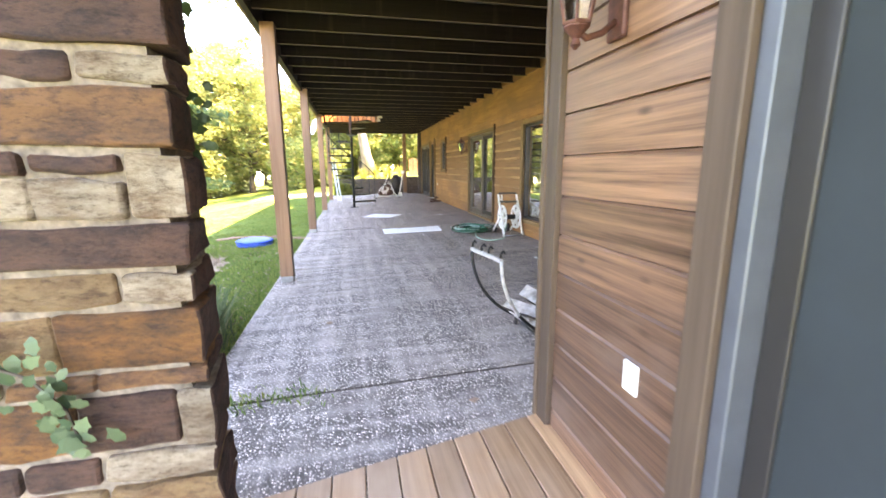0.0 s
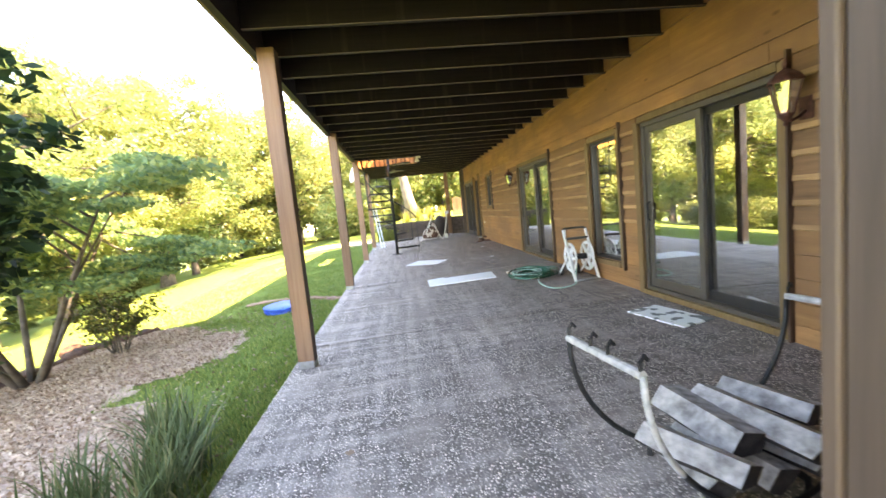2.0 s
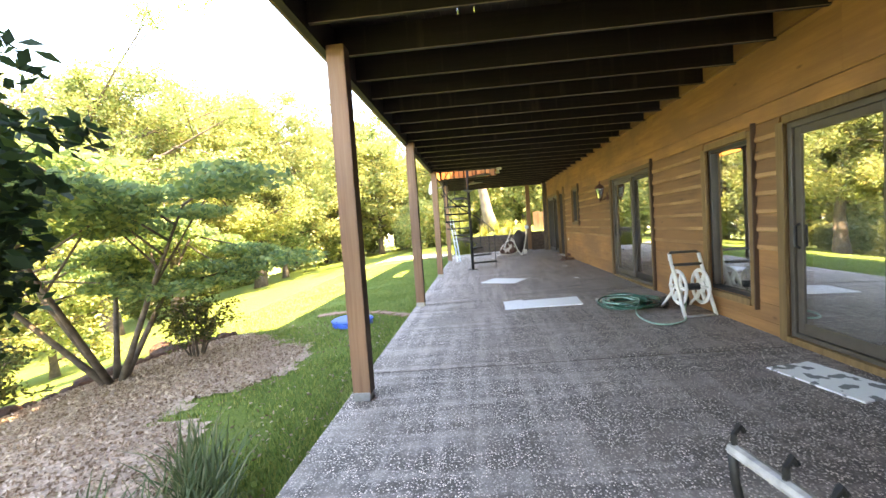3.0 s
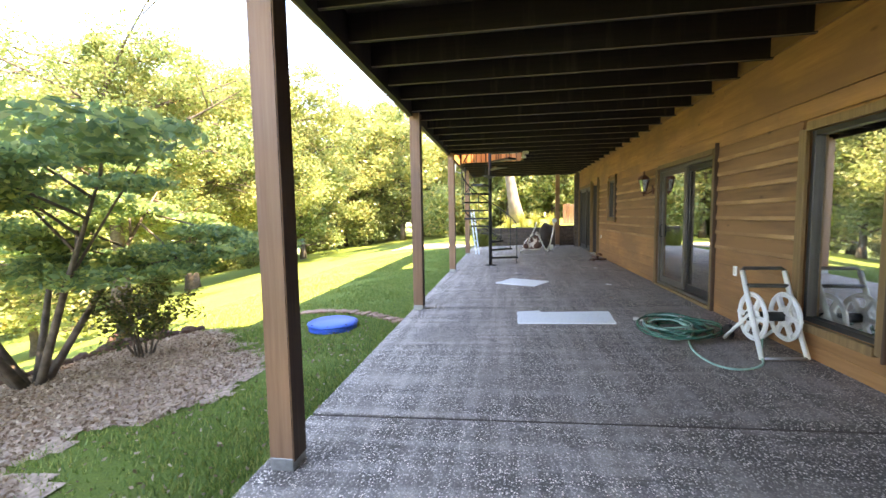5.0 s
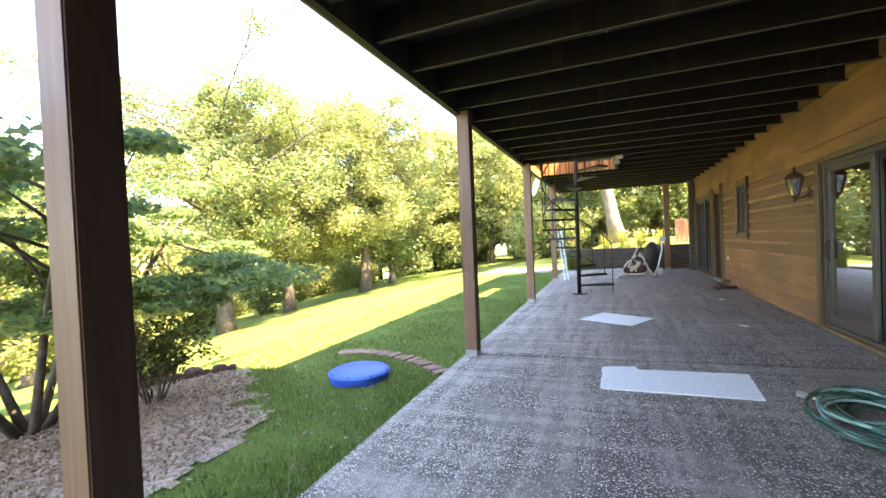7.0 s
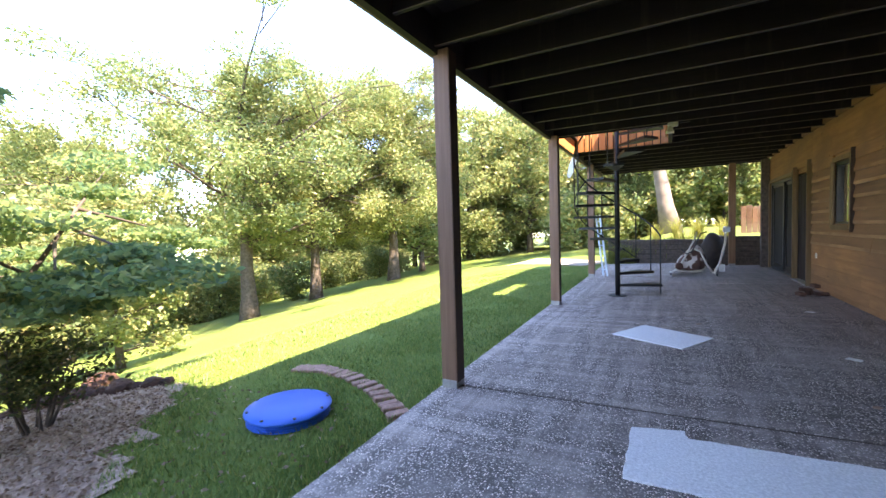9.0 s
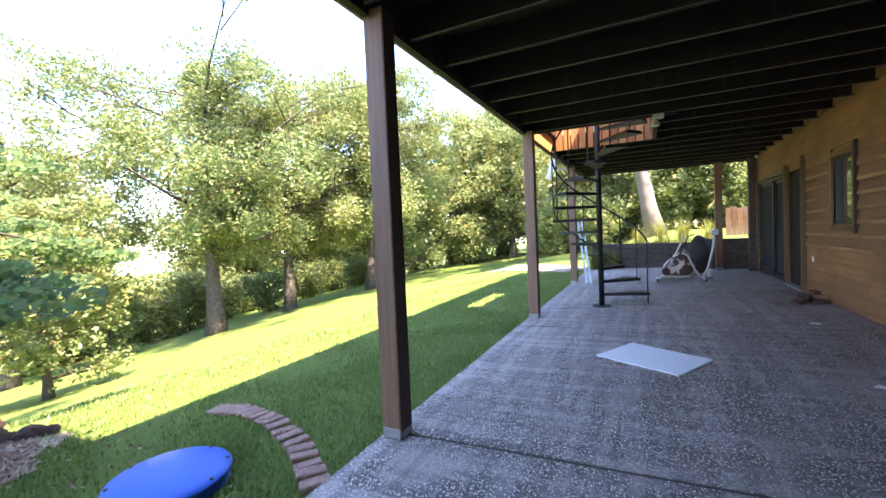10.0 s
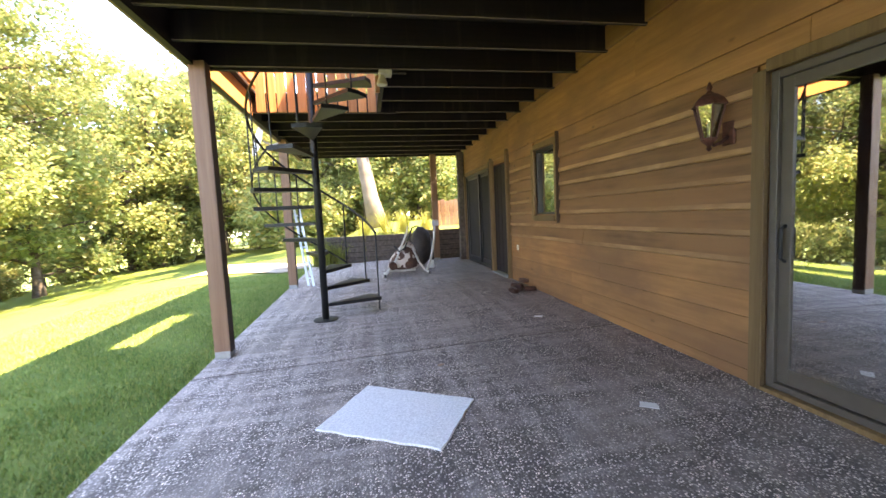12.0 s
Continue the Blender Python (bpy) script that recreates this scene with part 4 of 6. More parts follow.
# ---- lanterns and plates ----
def lantern(x, y, z, metal, label):
    """A wall lantern: a tapered four-sided cage on a curved arm; z is the cage's foot."""
    e = thing("wall_lantern", (x, y, z), label, "wall lamp", "lanterns on the house wall")
    cx = x - 0.17
    part_box("back_plate", metal, e, x - 0.022, y - 0.05, z - 0.03, x, y + 0.05, z + 0.13, bevel=0.006)
    b = bmesh.new()
    tube(b, [(x - 0.02, y, z + 0.03), (x - 0.07, y, z - 0.01), (x - 0.13, y, z - 0.03), (cx, y, z - 0.005)], 0.012, 8)
    part("arm", b, metal, e, smooth=True)
    b = bmesh.new()
    lathe(b, [(0.005, -0.07), (0.018, -0.055), (0.012, -0.035), (0.03, -0.015), (0.045, 0.0), (0.045, 0.012)], (cx, y, z), 10)
    part("base_cup", b, metal, e)
    cage = part_box("cage", metal, e, cx - 0.03, y - 0.03, z + 0.013, cx + 0.03, y + 0.03, z + 0.02)
    for k in range(6):
        b = bmesh.new()
        a = k * math.tau / 6
        tube(b, [(cx + 0.045 * math.cos(a), y + 0.045 * math.sin(a), z + 0.01), (cx + 0.095 * math.cos(a), y + 0.095 * math.sin(a), z + 0.23)], 0.006, 5)
        part("cage_bar", b, metal, cage)
    for r, h in ((0.095, 0.23), (0.047, 0.012)):
        b = bmesh.new()
        tube(b, [(cx + r * math.cos(k * math.tau / 6), y + r * math.sin(k * math.tau / 6), z + h) for k in range(6)], 0.007, 5, closed=True)
        part("cage_ring", b, metal, cage)
    b = bmesh.new()
    lathe(b, [(0.042, 0.015), (0.09, 0.226)], (cx, y, z), 6)
    g = part("glass", b, M["glass"], e, "clear glass panes")
    g.visible_shadow = False
    b = bmesh.new()
    lathe(b, [(0.112, 0.228), (0.108, 0.24), (0.085, 0.275), (0.045, 0.305), (0.03, 0.31), (0.012, 0.33), (0.02, 0.35), (0.004, 0.39)], (cx, y, z), 6)
    part("roof", b, metal, e)
    b = bmesh.new()
    lathe(b, [(0.014, 0.012), (0.014, 0.1), (0.006, 0.13)], (cx, y, z), 8)
    part("candle", b, M["cream"], e)


lantern(WX - 0.024, 11.1, 1.82, M["rust"], "rusty brown hexagonal wall lantern with clear glass")
lantern(WX - 0.024, 3.9, 1.80, M["rust"], "rusty brown hexagonal wall lantern with clear glass")
lantern(0.946, 1.4, 1.84, M["rust"], "rust-red hexagonal wall lantern on the projecting wall")


def wall_plate(x, y, z, w=0.075, h=0.115):
    e = thing("outlet_plate", (x, y, z), "white plastic outlet cover on the board wall", "outlet")
    part_box("plate", M["white"], e, x - 0.014, y - w / 2, z - h / 2, x, y + w / 2, z + h / 2, bevel=0.004)
    part_box("flap", M["cream"], e, x - 0.02, y - w * 0.3, z - h * 0.35, x - 0.0142, y + w * 0.3, z + h * 0.35, bevel=0.002)


wall_plate(0.945, 1.18, 0.625)
wall_plate(WX - 0.026, 8.3, 0.75)
wall_plate(WX - 0.026, 15.22, 0.79, 0.06, 0.09)

# ---- spiral stair ----
SC, SR = Vector((-0.015, 14.08, 0)), 0.76
stair = thing("spiral_stair", (SC.x, SC.y, floor_z(SC.x, SC.y)), "black iron spiral stair rising through an opening in the deck", "stair")
z0 = floor_z(SC.x, SC.y)
bm = bmesh.new()
tube(bm, [(SC.x, SC.y, z0), (SC.x, SC.y, 4.1)], 0.045, 14)
part("centre_pole", bm, M["iron"], stair, smooth=True)
bm = bmesh.new()
lathe(bm, [(0.16, 0), (0.16, 0.012), (0.06, 0.016)], (SC.x, SC.y, z0), 18)
part("base_plate", bm, M["iron"], stair)
STEP, TURN_STEP, A0 = 0.213, radians(24.5), radians(27)


def around(a, r, z):
    return (SC.x + r * math.cos(a), SC.y + r * math.sin(a), z)


for k in range(14):
    a, z = A0 + TURN_STEP * k, z0 + STEP * (k + 1)
    bm = bmesh.new()
    half = TURN_STEP * 0.5
    top = [bm.verts.new(around(a + s, r, z)) for s, r in ((-half * 1.2, 0.05), (-half, SR), (0, SR * 1.01), (half, SR), (half * 1.2, 0.05))]
    low = [bm.verts.new((v.co.x, v.co.y, z - 0.045)) for v in top]
    bm.faces.new(top)
    bm.faces.new(low[::-1])
    for i in range(5):
        bm.faces.new((top[i], low[i], low[(i + 1) % 5], top[(i + 1) % 5]))
    part("tread", bm, M["iron"], stair)
    if k < 13:
        bm = bmesh.new()
        ae = a - half * 0.6
        tube(bm, [around(ae, SR - 0.015, z - 0.04 if k else z0), around(ae, SR - 0.015, z + 0.86)], 0.011, 6)
        part("baluster", bm, M["iron"], stair)
for nm, h, r, s, e in (("handrail", 0.87, 0.016, 0, 13), ("lower_rail", 0.02, 0.012, 2, 9)):
    bm = bmesh.new()
    tube(bm, [around(A0 + TURN_STEP * (t / 4) - TURN_STEP * 0.3, SR - 0.015, z0 + STEP * (t / 4 + 1) + h) for t in range(s * 4, e * 4)], r, 7)
    part(nm, bm, M["iron"], stair, smooth=True)
# outdoor flood lamp on the frame of the opening
flood = thing("flood_lamp", (0.86, 13.2, 2.93), "small pale outdoor lamp fixed under the deck opening", "lamp")
part_box("mount", M["cream"], flood, 0.8, 13.1, 2.9, 0.94, 13.22, 2.955, bevel=0.01)
bm = bmesh.new()
lathe(bm, [(0.03, 0.0), (0.06, -0.09), (0.055, -0.1)], (0.83, 13.14, 2.9), 12)
part("head", bm, M["cream"], flood)
bm = bmesh.new()
box(bm, 0.765, 13.3, 2.78, 0.81, 13.345, 2.955, bevel=0.004)
tagged(part("bracket", bm, M["rail_wood"]), "short pale timber block hanging under the deck opening", "bracket")

# satellite dish beyond the posts
dish = thing("satellite_dish", (-1.01, 17.35, 2.98), "pale grey satellite dish on a bent arm at the deck edge", "dish")
bm = bmesh.new()
n = 20
c = bm.verts.new((0, 0, 0))
rings = []
for r in (0.11, 0.22, 0.32):
    rings.append([bm.verts.new((r * math.cos(k * math.tau / n), r * math.sin(k * math.tau / n), 0.5 * r * r)) for k in range(n)])
for k in range(n):
    bm.faces.new((c, rings[0][k], rings[0][(k + 1) % n]))
    for r0, r1 in zip(rings, rings[1:]):
        bm.faces.new((r0[k], r1[k], r1[(k + 1) % n], r0[(k + 1) % n]))
bmesh.ops.solidify(bm, geom=bm.faces[:], thickness=0.012)
bmesh.ops.transform(bm, matrix=Matrix.Translation((-1.38, 17.3, 3.0)) @ Vector((-0.85, -0.45, 0.25)).to_track_quat("Z", "Y").to_matrix().to_4x4(), verts=bm.verts)
part("reflector", bm, M["white"], dish, smooth=True)
bm = bmesh.new()
tube(bm, [(-1.005, 17.35, 2.98), (-1.18, 17.36, 2.93), (-1.33, 17.33, 3.0)], 0.02, 8)
part("arm", bm, M["galv"], dish)

# ---- mats on the patio ----
def floor_mat(name, label, category, outline, material, thick=0.012):
    cx = sum(p[0] for p in outline) / len(outline)
    cy = sum(p[1] for p in outline) / len(outline)
    bm = bmesh.new()
    pts = []
    for (ax, ay), (bx, by) in zip(outline, outline[1:] + outline[:1]):
        k = max(2, int(math.hypot(bx - ax, by - ay) / 0.06))
        for i in range(k):
            t = i / k
            pts.append((ax + (bx - ax) * t + random.uniform(-0.006, 0.006), ay + (by - ay) * t + random.uniform(-0.006, 0.006)))
    low = [bm.verts.new((x, y, floor_z(x, y) + 0.0005)) for x, y in pts]
    top = [bm.verts.new((cx + (x - cx) * 0.992, cy + (y - cy) * 0.992, floor_z(x, y) + thick)) for x, y in pts]
    bm.faces.new(top)
    m = len(pts)
    for i in range(m):
        bm.faces.new((low[i], low[(i + 1) % m], top[(i + 1) % m], top[i]))
    return tagged(part(name, bm, material), label, category)


floor_mat("floor_mat", "white worn fabric mat with a cut corner lying on the patio", "mat", [(0.555, 8.21), (1.73, 8.18), (1.78, 8.79), (0.88, 8.78), (0.865, 8.87), (0.56, 8.82)], M["mat_cloth"])
floor_mat("floor_mat", "white square fabric mat lying askew on the patio", "mat", [(0.19, 11.22), (0.52, 11.77), (1.24, 11.29), (0.92, 10.77)], M["mat_cloth"])
floor_mat("door_mat", "white doormat with a grey leafy pattern", "mat", [(2.46, 5.3), (2.83, 5.37), (2.995, 4.72), (2.615, 4.63)], M["doormat"])
floor_mat("paper_scrap", "small white scrap of paper on the patio", "paper", [(2.2, 10.86), (2.24, 10.92), (2.32, 10.87), (2.29, 10.8)], M["white"], 0.004)
floor_mat("paper_scrap", "small white scrap of paper on the patio", "paper", [(2.42, 13.05), (2.45, 13.1), (2.53, 13.06), (2.5, 13.01)], M["white"], 0.004)
for lx, ly in ((0.6, 2.1), (1.35, 14.9), (1.1, 12.0), (2.0, 9.7), (-0.3, 3.6)):
    floor_mat("dry_leaf", "small brown dry leaf on the patio", "leaf", [(lx, ly), (lx + 0.035, ly + 0.02), (lx + 0.06, ly), (lx + 0.03, ly - 0.025)], M["litter"], 0.008)

# ---- hose and reel ----
def hose_coil(name, label, cx, cy, loops, seed, material, tail, lift=0.0):
    """A hose thrown down in loops of uneven size that cross one another."""
    rng = random.Random(seed)
    pts = []
    ring = [(rng.uniform(0.14, 0.4), rng.uniform(0.2, 0.52), rng.uniform(-0.1, 0.1), rng.uniform(-0.1, 0.1), rng.uniform(-0.5, 0.5)) for _ in range(loops + 1)]
    for k in range(loops * 20):
        lp, t = divmod(k / 20, 1.0)
        lp = int(lp)
        rx, ry, ox, oy, tw = (p + (q - p) * t for p, q in zip(ring[lp], ring[lp + 1]))
        a = k * math.tau / 20
        ux, uy = rx * math.cos(a), ry * math.sin(a)
        x, y = cx + ox + ux * math.cos(tw) - uy * math.sin(tw), cy + oy + ux * math.sin(tw) + uy * math.cos(tw)
        x = max(1.82, min(2.72, x))
        pts.append((x, y, floor_z(x, y) + 0.012 + lift + 0.007 * (k / 20) + 0.014 * (1 + math.sin(a * 1.5 + lp))))
    if tail:
        # round off the run-out
        run = [Vector(p) for p in [pts[-1]] + tail]
        for a, b, c, d in zip(run[:1] + run, run, run[1:], run[2:] + run[-1:]):
            for i in range(6):
                t = (i + 1) / 6
                pts.append(tuple(0.5 * (2 * b + (c - a) * t + (2 * a - 5 * b + 4 * c - d) * t * t + (3 * b - a - 3 * c + d) * t ** 3)))
    bm = bmesh.new()
    tube(bm, pts, 0.0105, 6)
    return tagged(part(name, bm, material, smooth=True), label, "hose")


hose_coil("garden_hose", "dark green garden hose in loose coils on the patio", 2.28, 7.86, 9, 3, M["hose"], [])
hose_coil("garden_hose", "pale green garden hose in loose loops beside the reel", 2.24, 7.84, 4, 8, M["hose_pale"], [(2.3, 7.62, 0.17), (2.2, 7.32, 0.14), (2.16, 7.05, 0.135), (2.2, 6.82, 0.13), (2.32, 6.73, 0.13), (2.48, 6.77, 0.135), (2.6, 6.88, 0.14), (2.66, 7.02, 0.17), (2.75, 7.17, 0.33)], 0.03)
nozzle = thing("hose_nozzle", (2.02, 8.2, floor_z(2.02, 8.2)), "pale hose nozzle lying on the patio", "nozzle")
bm = bmesh.new()
tube(bm, [(1.94, 8.26, 0.17), (1.99, 8.24, 0.165), (2.02, 8.22, 0.16), (2.14, 8.15, 0.15)], [0.024, 0.022, 0.012, 0.013], 8)
part("barrel", bm, M["cream"], nozzle)

reel = thing("hose_reel", (2.83, 7.3, 0.14), "cream plastic and tube hose reel cart beside the wall", "hose reel")
for x in (2.64, 3.0):
    bm = bmesh.new()
    tube(bm, [(x, 6.97, floor_z(x, 6.97) + 0.014), (x, 7.16, 0.5), (x, 7.33, 0.88)], 0.022, 8)
    part("side_tube", bm, M["white"], reel, smooth=True)
    bm = bmesh.new()
    tube(bm, [(x, 7.18, 0.5), (x, 7.45, 0.28), (x, 7.6, floor_z(x, 7.6) + 0.016)], 0.016, 8)
    part("leg", bm, M["white"], reel, smooth=True)
    # spoked drum side
    xx = x + (0.045 if x < 2.8 else -0.045)
    bm = bmesh.new()
    for r, w in ((0.215, 0.014), (0.19, 0.012), (0.085, 0.016), (0.06, 0.018)):
        tube(bm, [(xx, 7.22 + r * math.cos(k * math.tau / 28), 0.47 + r * math.sin(k * math.tau / 28)) for k in range(28)], w, 6, closed=True)
    disc = part("drum_side", bm, M["white"], reel, smooth=True)
    for k in range(6):
        a = k * math.tau / 6
        bm = bmesh.new()
        tube(bm, [(xx, 7.22 + 0.03 * math.cos(a), 0.47 + 0.03 * math.sin(a)), (xx, 7.22 + 0.21 * math.cos(a), 0.47 + 0.21 * math.sin(a))], 0.026, 6)
        part("spoke", bm, M["white"], disc)
    bm = bmesh.new()
    tube(bm, [(xx + s, 7.62, floor_z(x, 7.6) + 0.075) for s in (-0.02, 0.02)], 0.075, 18)
    part("wheel", bm, M["rubber"], reel, "black rubber wheel")
for nm, pts, r in (("handle", [(2.64, 7.33, 0.88), (2.66, 7.345, 0.905), (2.98, 7.345, 0.905), (3.0, 7.33, 0.88)], 0.017), ("cross_bar", [(2.64, 7.27, 0.75), (3.0, 7.27, 0.75)], 0.02),
                   ("foot_bar", [(2.64, 6.97, 0.15), (3.0, 6.97, 0.16)], 0.016), ("axle", [(2.64, 7.22, 0.47), (3.0, 7.22, 0.47)], 0.045)):
    bm = bmesh.new()
    tube(bm, pts, r, 8)
    part(nm, bm, M["galv"] if nm == "foot_bar" else M["rubber"] if nm == "axle" else M["reel_grey"], reel, "dark grey bar" if nm in ("handle", "cross_bar") else "", smooth=True)
# ---- log rack ----
rack = thing("log_rack", (1.5, 2.85, floor_z(1.5, 2.85)), "black iron cradle log rack with pale top bars", "log rack")
P1, P2, P3, P4 = Vector((0.88, 3.02, 0.75)), Vector((0.95, 2.55, 0.75)), Vector((2.13, 3.16, 0.77)), Vector((2.2, 2.7, 0.77))
for a, b in ((P1, P3), (P2, P4)):
    bm = bmesh.new()
    pts = []
    for k in range(25):
        t = k / 24
        s = -math.cos(t * math.pi)
        p = a.lerp(b, 0.5 + 0.5 * math.copysign(abs(s) ** 1.15, s))
        zz = a.z - (a.z - 0.10) * math.sin(t * math.pi) ** 0.95
        pts.append((p.x, p.y, zz))
    tube(bm, pts, 0.013, 8)
    hoop = part("hoop", bm, M["iron"], rack, smooth=True)
    if a is P2:
        # bare steel where the black paint has worn off the upper legs
        hoop.data.materials.append(M["grey_iron"])
        for p in hoop.data.polygons:
            if p.center.z > 0.34:
                p.material_index = 1
for a, b in ((P1, P2), (P3, P4)):
    bm = bmesh.new()
    tube(bm, [a, b], 0.018, 8)
    bar = part("top_bar", bm, M["grey_iron"], rack, "worn pale steel top bar")
    for k in range(4):
        p = a.lerp(b, (0.02, 0.36, 0.6, 0.98)[k])
        bm = bmesh.new()
        tube(bm, [p, p + Vector((0, 0, 0.045)), p + Vector((0.02, 0.01, 0.065)), p + Vector((0.035, 0.015, 0.045))], 0.009, 6)
        part("finial", bm, M["iron"], bar)
for x in (1.3, 1.74):
    bm = bmesh.new()
    ya = 2.6 + 0.11 * (x - 0.9)
    tube(bm, [(x, ya, floor_z(x, ya) + 0.0), (x, ya, 0.13), (x, ya + 0.46, 0.13), (x, ya + 0.46, floor_z(x, ya + 0.46))], 0.016, 8)
    part("foot", bm, M["iron"], rack)


def split_log(x, y, z, length, r, roll, seed, yaw):
    """A split log: bark on the round side, pale wood on the two split faces, lying along y."""
    rng = random.Random(seed)
    bm = bmesh.new()
    prof = [(0, 0)] + [(r * math.cos(a), r * math.sin(a)) for a in [k * radians(125) / 6 for k in range(7)]]
    ends = []
    for s in (0, 0.33, 0.66, 1):
        ends.append([bm.verts.new((px * rng.uniform(0.92, 1.08), (s - 0.5) * length + rng.uniform(-0.012, 0.012), pz * rng.uniform(0.92, 1.08))) for px, pz in prof])
    for e0, e1 in zip(ends, ends[1:]):
        for k in range(len(prof)):
            j = (k + 1) % len(prof)
            bm.faces.new((e0[k], e0[j], e1[j], e1[k]))
    bm.faces.new(ends[0])
    bm.faces.new(ends[-1][::-1])
    me = mesh_of("firewood_log", bm, M["char"])
    me.materials.append(M["log_face"])
    for p in me.polygons:
        c = p.center
        if math.hypot(c.x, c.z) < r * 0.8 and abs(p.normal.y) < 0.5:
            p.material_index = 1
    ob = new("firewood_log", me)
    ob.location = (x, y, z)
    ob.rotation_euler = (0, radians(roll), radians(yaw))
    tagged(ob, "split firewood log with dark bark and pale grey faces", "log", "firewood in the rack")


for i, (lx, ly, lz, roll, r) in enumerate(((1.3, 2.86, 0.26, 146, 0.1), (1.5, 2.86, 0.25, 138, 0.1), (1.7, 2.9, 0.26, 150, 0.1), (1.24, 2.74, 0.37, 150, 0.1), (1.43, 2.93, 0.385, 136, 0.11), (1.63, 2.82, 0.395, 148, 0.11), (1.82, 2.95, 0.385, 140, 0.095))):
    split_log(lx, ly + 0.11 * (lx - 1.5), lz, 0.4 + 0.08 * (i % 3), r, roll, 60 + i, 4 + 7 * (i % 4))

# ---- garden: lid, bricks, bed ----
lid = thing("tank_lid", (-1.86, 8.1, ground_z(-1.86, 8.1)), "bright blue domed plastic tank lid on a ribbed collar", "tank lid")
lz = float(ground_z(-1.86, 8.1))
bm = bmesh.new()
prof = [(0.3, -0.05)]
for k in range(4):
    prof += [(0.3, lz * 0 + 0.018 * k), (0.315, 0.018 * k + 0.005), (0.315, 0.018 * k + 0.011), (0.3, 0.018 * k + 0.016)]
lathe(bm, prof, (-1.86, 8.1, lz), 40)
part("collar", bm, M["blue"], lid)
bm = bmesh.new()
lathe(bm, [(0.325, 0.066), (0.33, 0.074), (0.325, 0.086), (0.27, 0.105), (0.18, 0.122), (0.08, 0.13), (0.005, 0.132)], (-1.86, 8.1, lz), 40)
part("dome", bm, M["blue"], lid, smooth=True)
for k in range(8):
    a = k * math.tau / 8 + 0.2
    bm = bmesh.new()
    tube(bm, [(-1.86 + 0.3 * math.cos(a), 8.1 + 0.3 * math.sin(a), lz + 0.086), (-1.86 + 0.3 * math.cos(a), 8.1 + 0.3 * math.sin(a), lz + 0.1)], 0.012, 8)
    part("bolt", bm, M["frame_dark"], lid)

ARC = [Vector((-2.75, 9.0, 0)), Vector((-2.45, 9.05, 0)), Vector((-2.0, 8.96, 0)), Vector((-1.48, 8.74, 0)), Vector((-1.06, 8.45, 0))]
bm = bmesh.new()
box(bm, -0.042, -0.09, -0.035, 0.042, 0.09, 0.022, bevel=0.008)
EDGE_BRICK = mesh_of("edging_brick", bm, M["brick"])
step_n = 19
for i in range(step_n):
    t = i / (step_n - 1) * (len(ARC) - 1.001)
    k = int(t)
    p = ARC[k].lerp(ARC[k + 1], t - k)
    d = ARC[k + 1] - ARC[k]
    ob = new("edging_brick", EDGE_BRICK)
    ob.location = (p.x, p.y, float(ground_z(p.x, p.y)) + random.uniform(-0.005, 0.012))
    ob.rotation_euler = (random.uniform(-0.08, 0.08), random.uniform(-0.08, 0.08), math.atan2(d.y, d.x) + random.uniform(-0.08, 0.08))
    tagged(ob, "weathered red brick laid as lawn edging", "brick", "brick edging in the lawn")

BED = [(-2.0, 6.3), (-2.1, 6.9), (-2.7, 7.3), (-3.2, 7.95), (-4.0, 8.25), (-5.0, 7.7), (-5.6, 6.5), (-5.6, 4.5), (-5.2, 1.6), (-3, 1.2), (-1.5, 1.2), (-1.02, 1.3), (-1.02, 2.95), (-1.35, 3.4), (-1.75, 4.2), (-2.0, 4.6), (-2.3, 4.88), (-2.65, 5.05), (-2.7, 5.4), (-2.1, 5.62)]


def in_poly(x, y, poly):
    inside = np.zeros(np.shape(x), bool)
    for (ax, ay), (bx, by) in zip(poly, poly[1:] + poly[:1]):
        hit = ((ay > y) != (by > y)) & (x < (bx - ax) * (y - ay) / (by - ay + 1e-9) + ax)
        inside ^= hit
    return inside


gx, gy = np.meshgrid(np.arange(-5.9, -1.0, 0.07), np.arange(1.0, 8.5, 0.07))
wob = 0.09 * np.sin(gx * 7 + gy * 3) + 0.07 * np.sin(gy * 11 - gx * 4)
keep = in_poly(gx + wob, gy + wob * 0.7, BED)
idx = -np.ones(gx.shape, int)
verts, faces = [], []
zz = ground_z(gx, gy) + 0.011 + 0.006 * np.sin(gx * 9.1) * np.sin(gy * 8.3)
for j in range(gx.shape[0] - 1):
    for i in range(gx.shape[1] - 1):
        if keep[j, i]:
            q = []
            for jj, ii in ((j, i), (j, i + 1), (j + 1, i + 1), (j + 1, i)):
                if idx[jj, ii] < 0:
                    idx[jj, ii] = len(verts)
                    verts.append((gx[jj, ii], gy[jj, ii], zz[jj, ii]))
                q.append(int(idx[jj, ii]))
            faces.append(q)
tagged(raw("mulch_bed", verts, faces, M["mulch"]), "brown planting bed covered with mulch and dry leaves", "planting bed", kind="structure")
rng = np.random.default_rng(9)
n = 60000
lx, ly = rng.uniform(-5.8, -1.0, n), rng.uniform(1.2, 8.4, n)
k = in_poly(lx, ly, BED) | ((rng.random(n) < 0.05) & (lx > -3.6))
lx, ly = lx[k], ly[k]
v, f = leaf_cloud(np.stack([lx, ly, ground_z(lx, ly) + 0.023], 1), np.full(len(lx), 0.012), 1, 0.019, rng)
tagged(new("leaf_litter", cloud_mesh("leaf_litter", v, f, M["litter"])), "scattered dry leaves and bark chips on the bed", "leaf litter", kind="stuff")


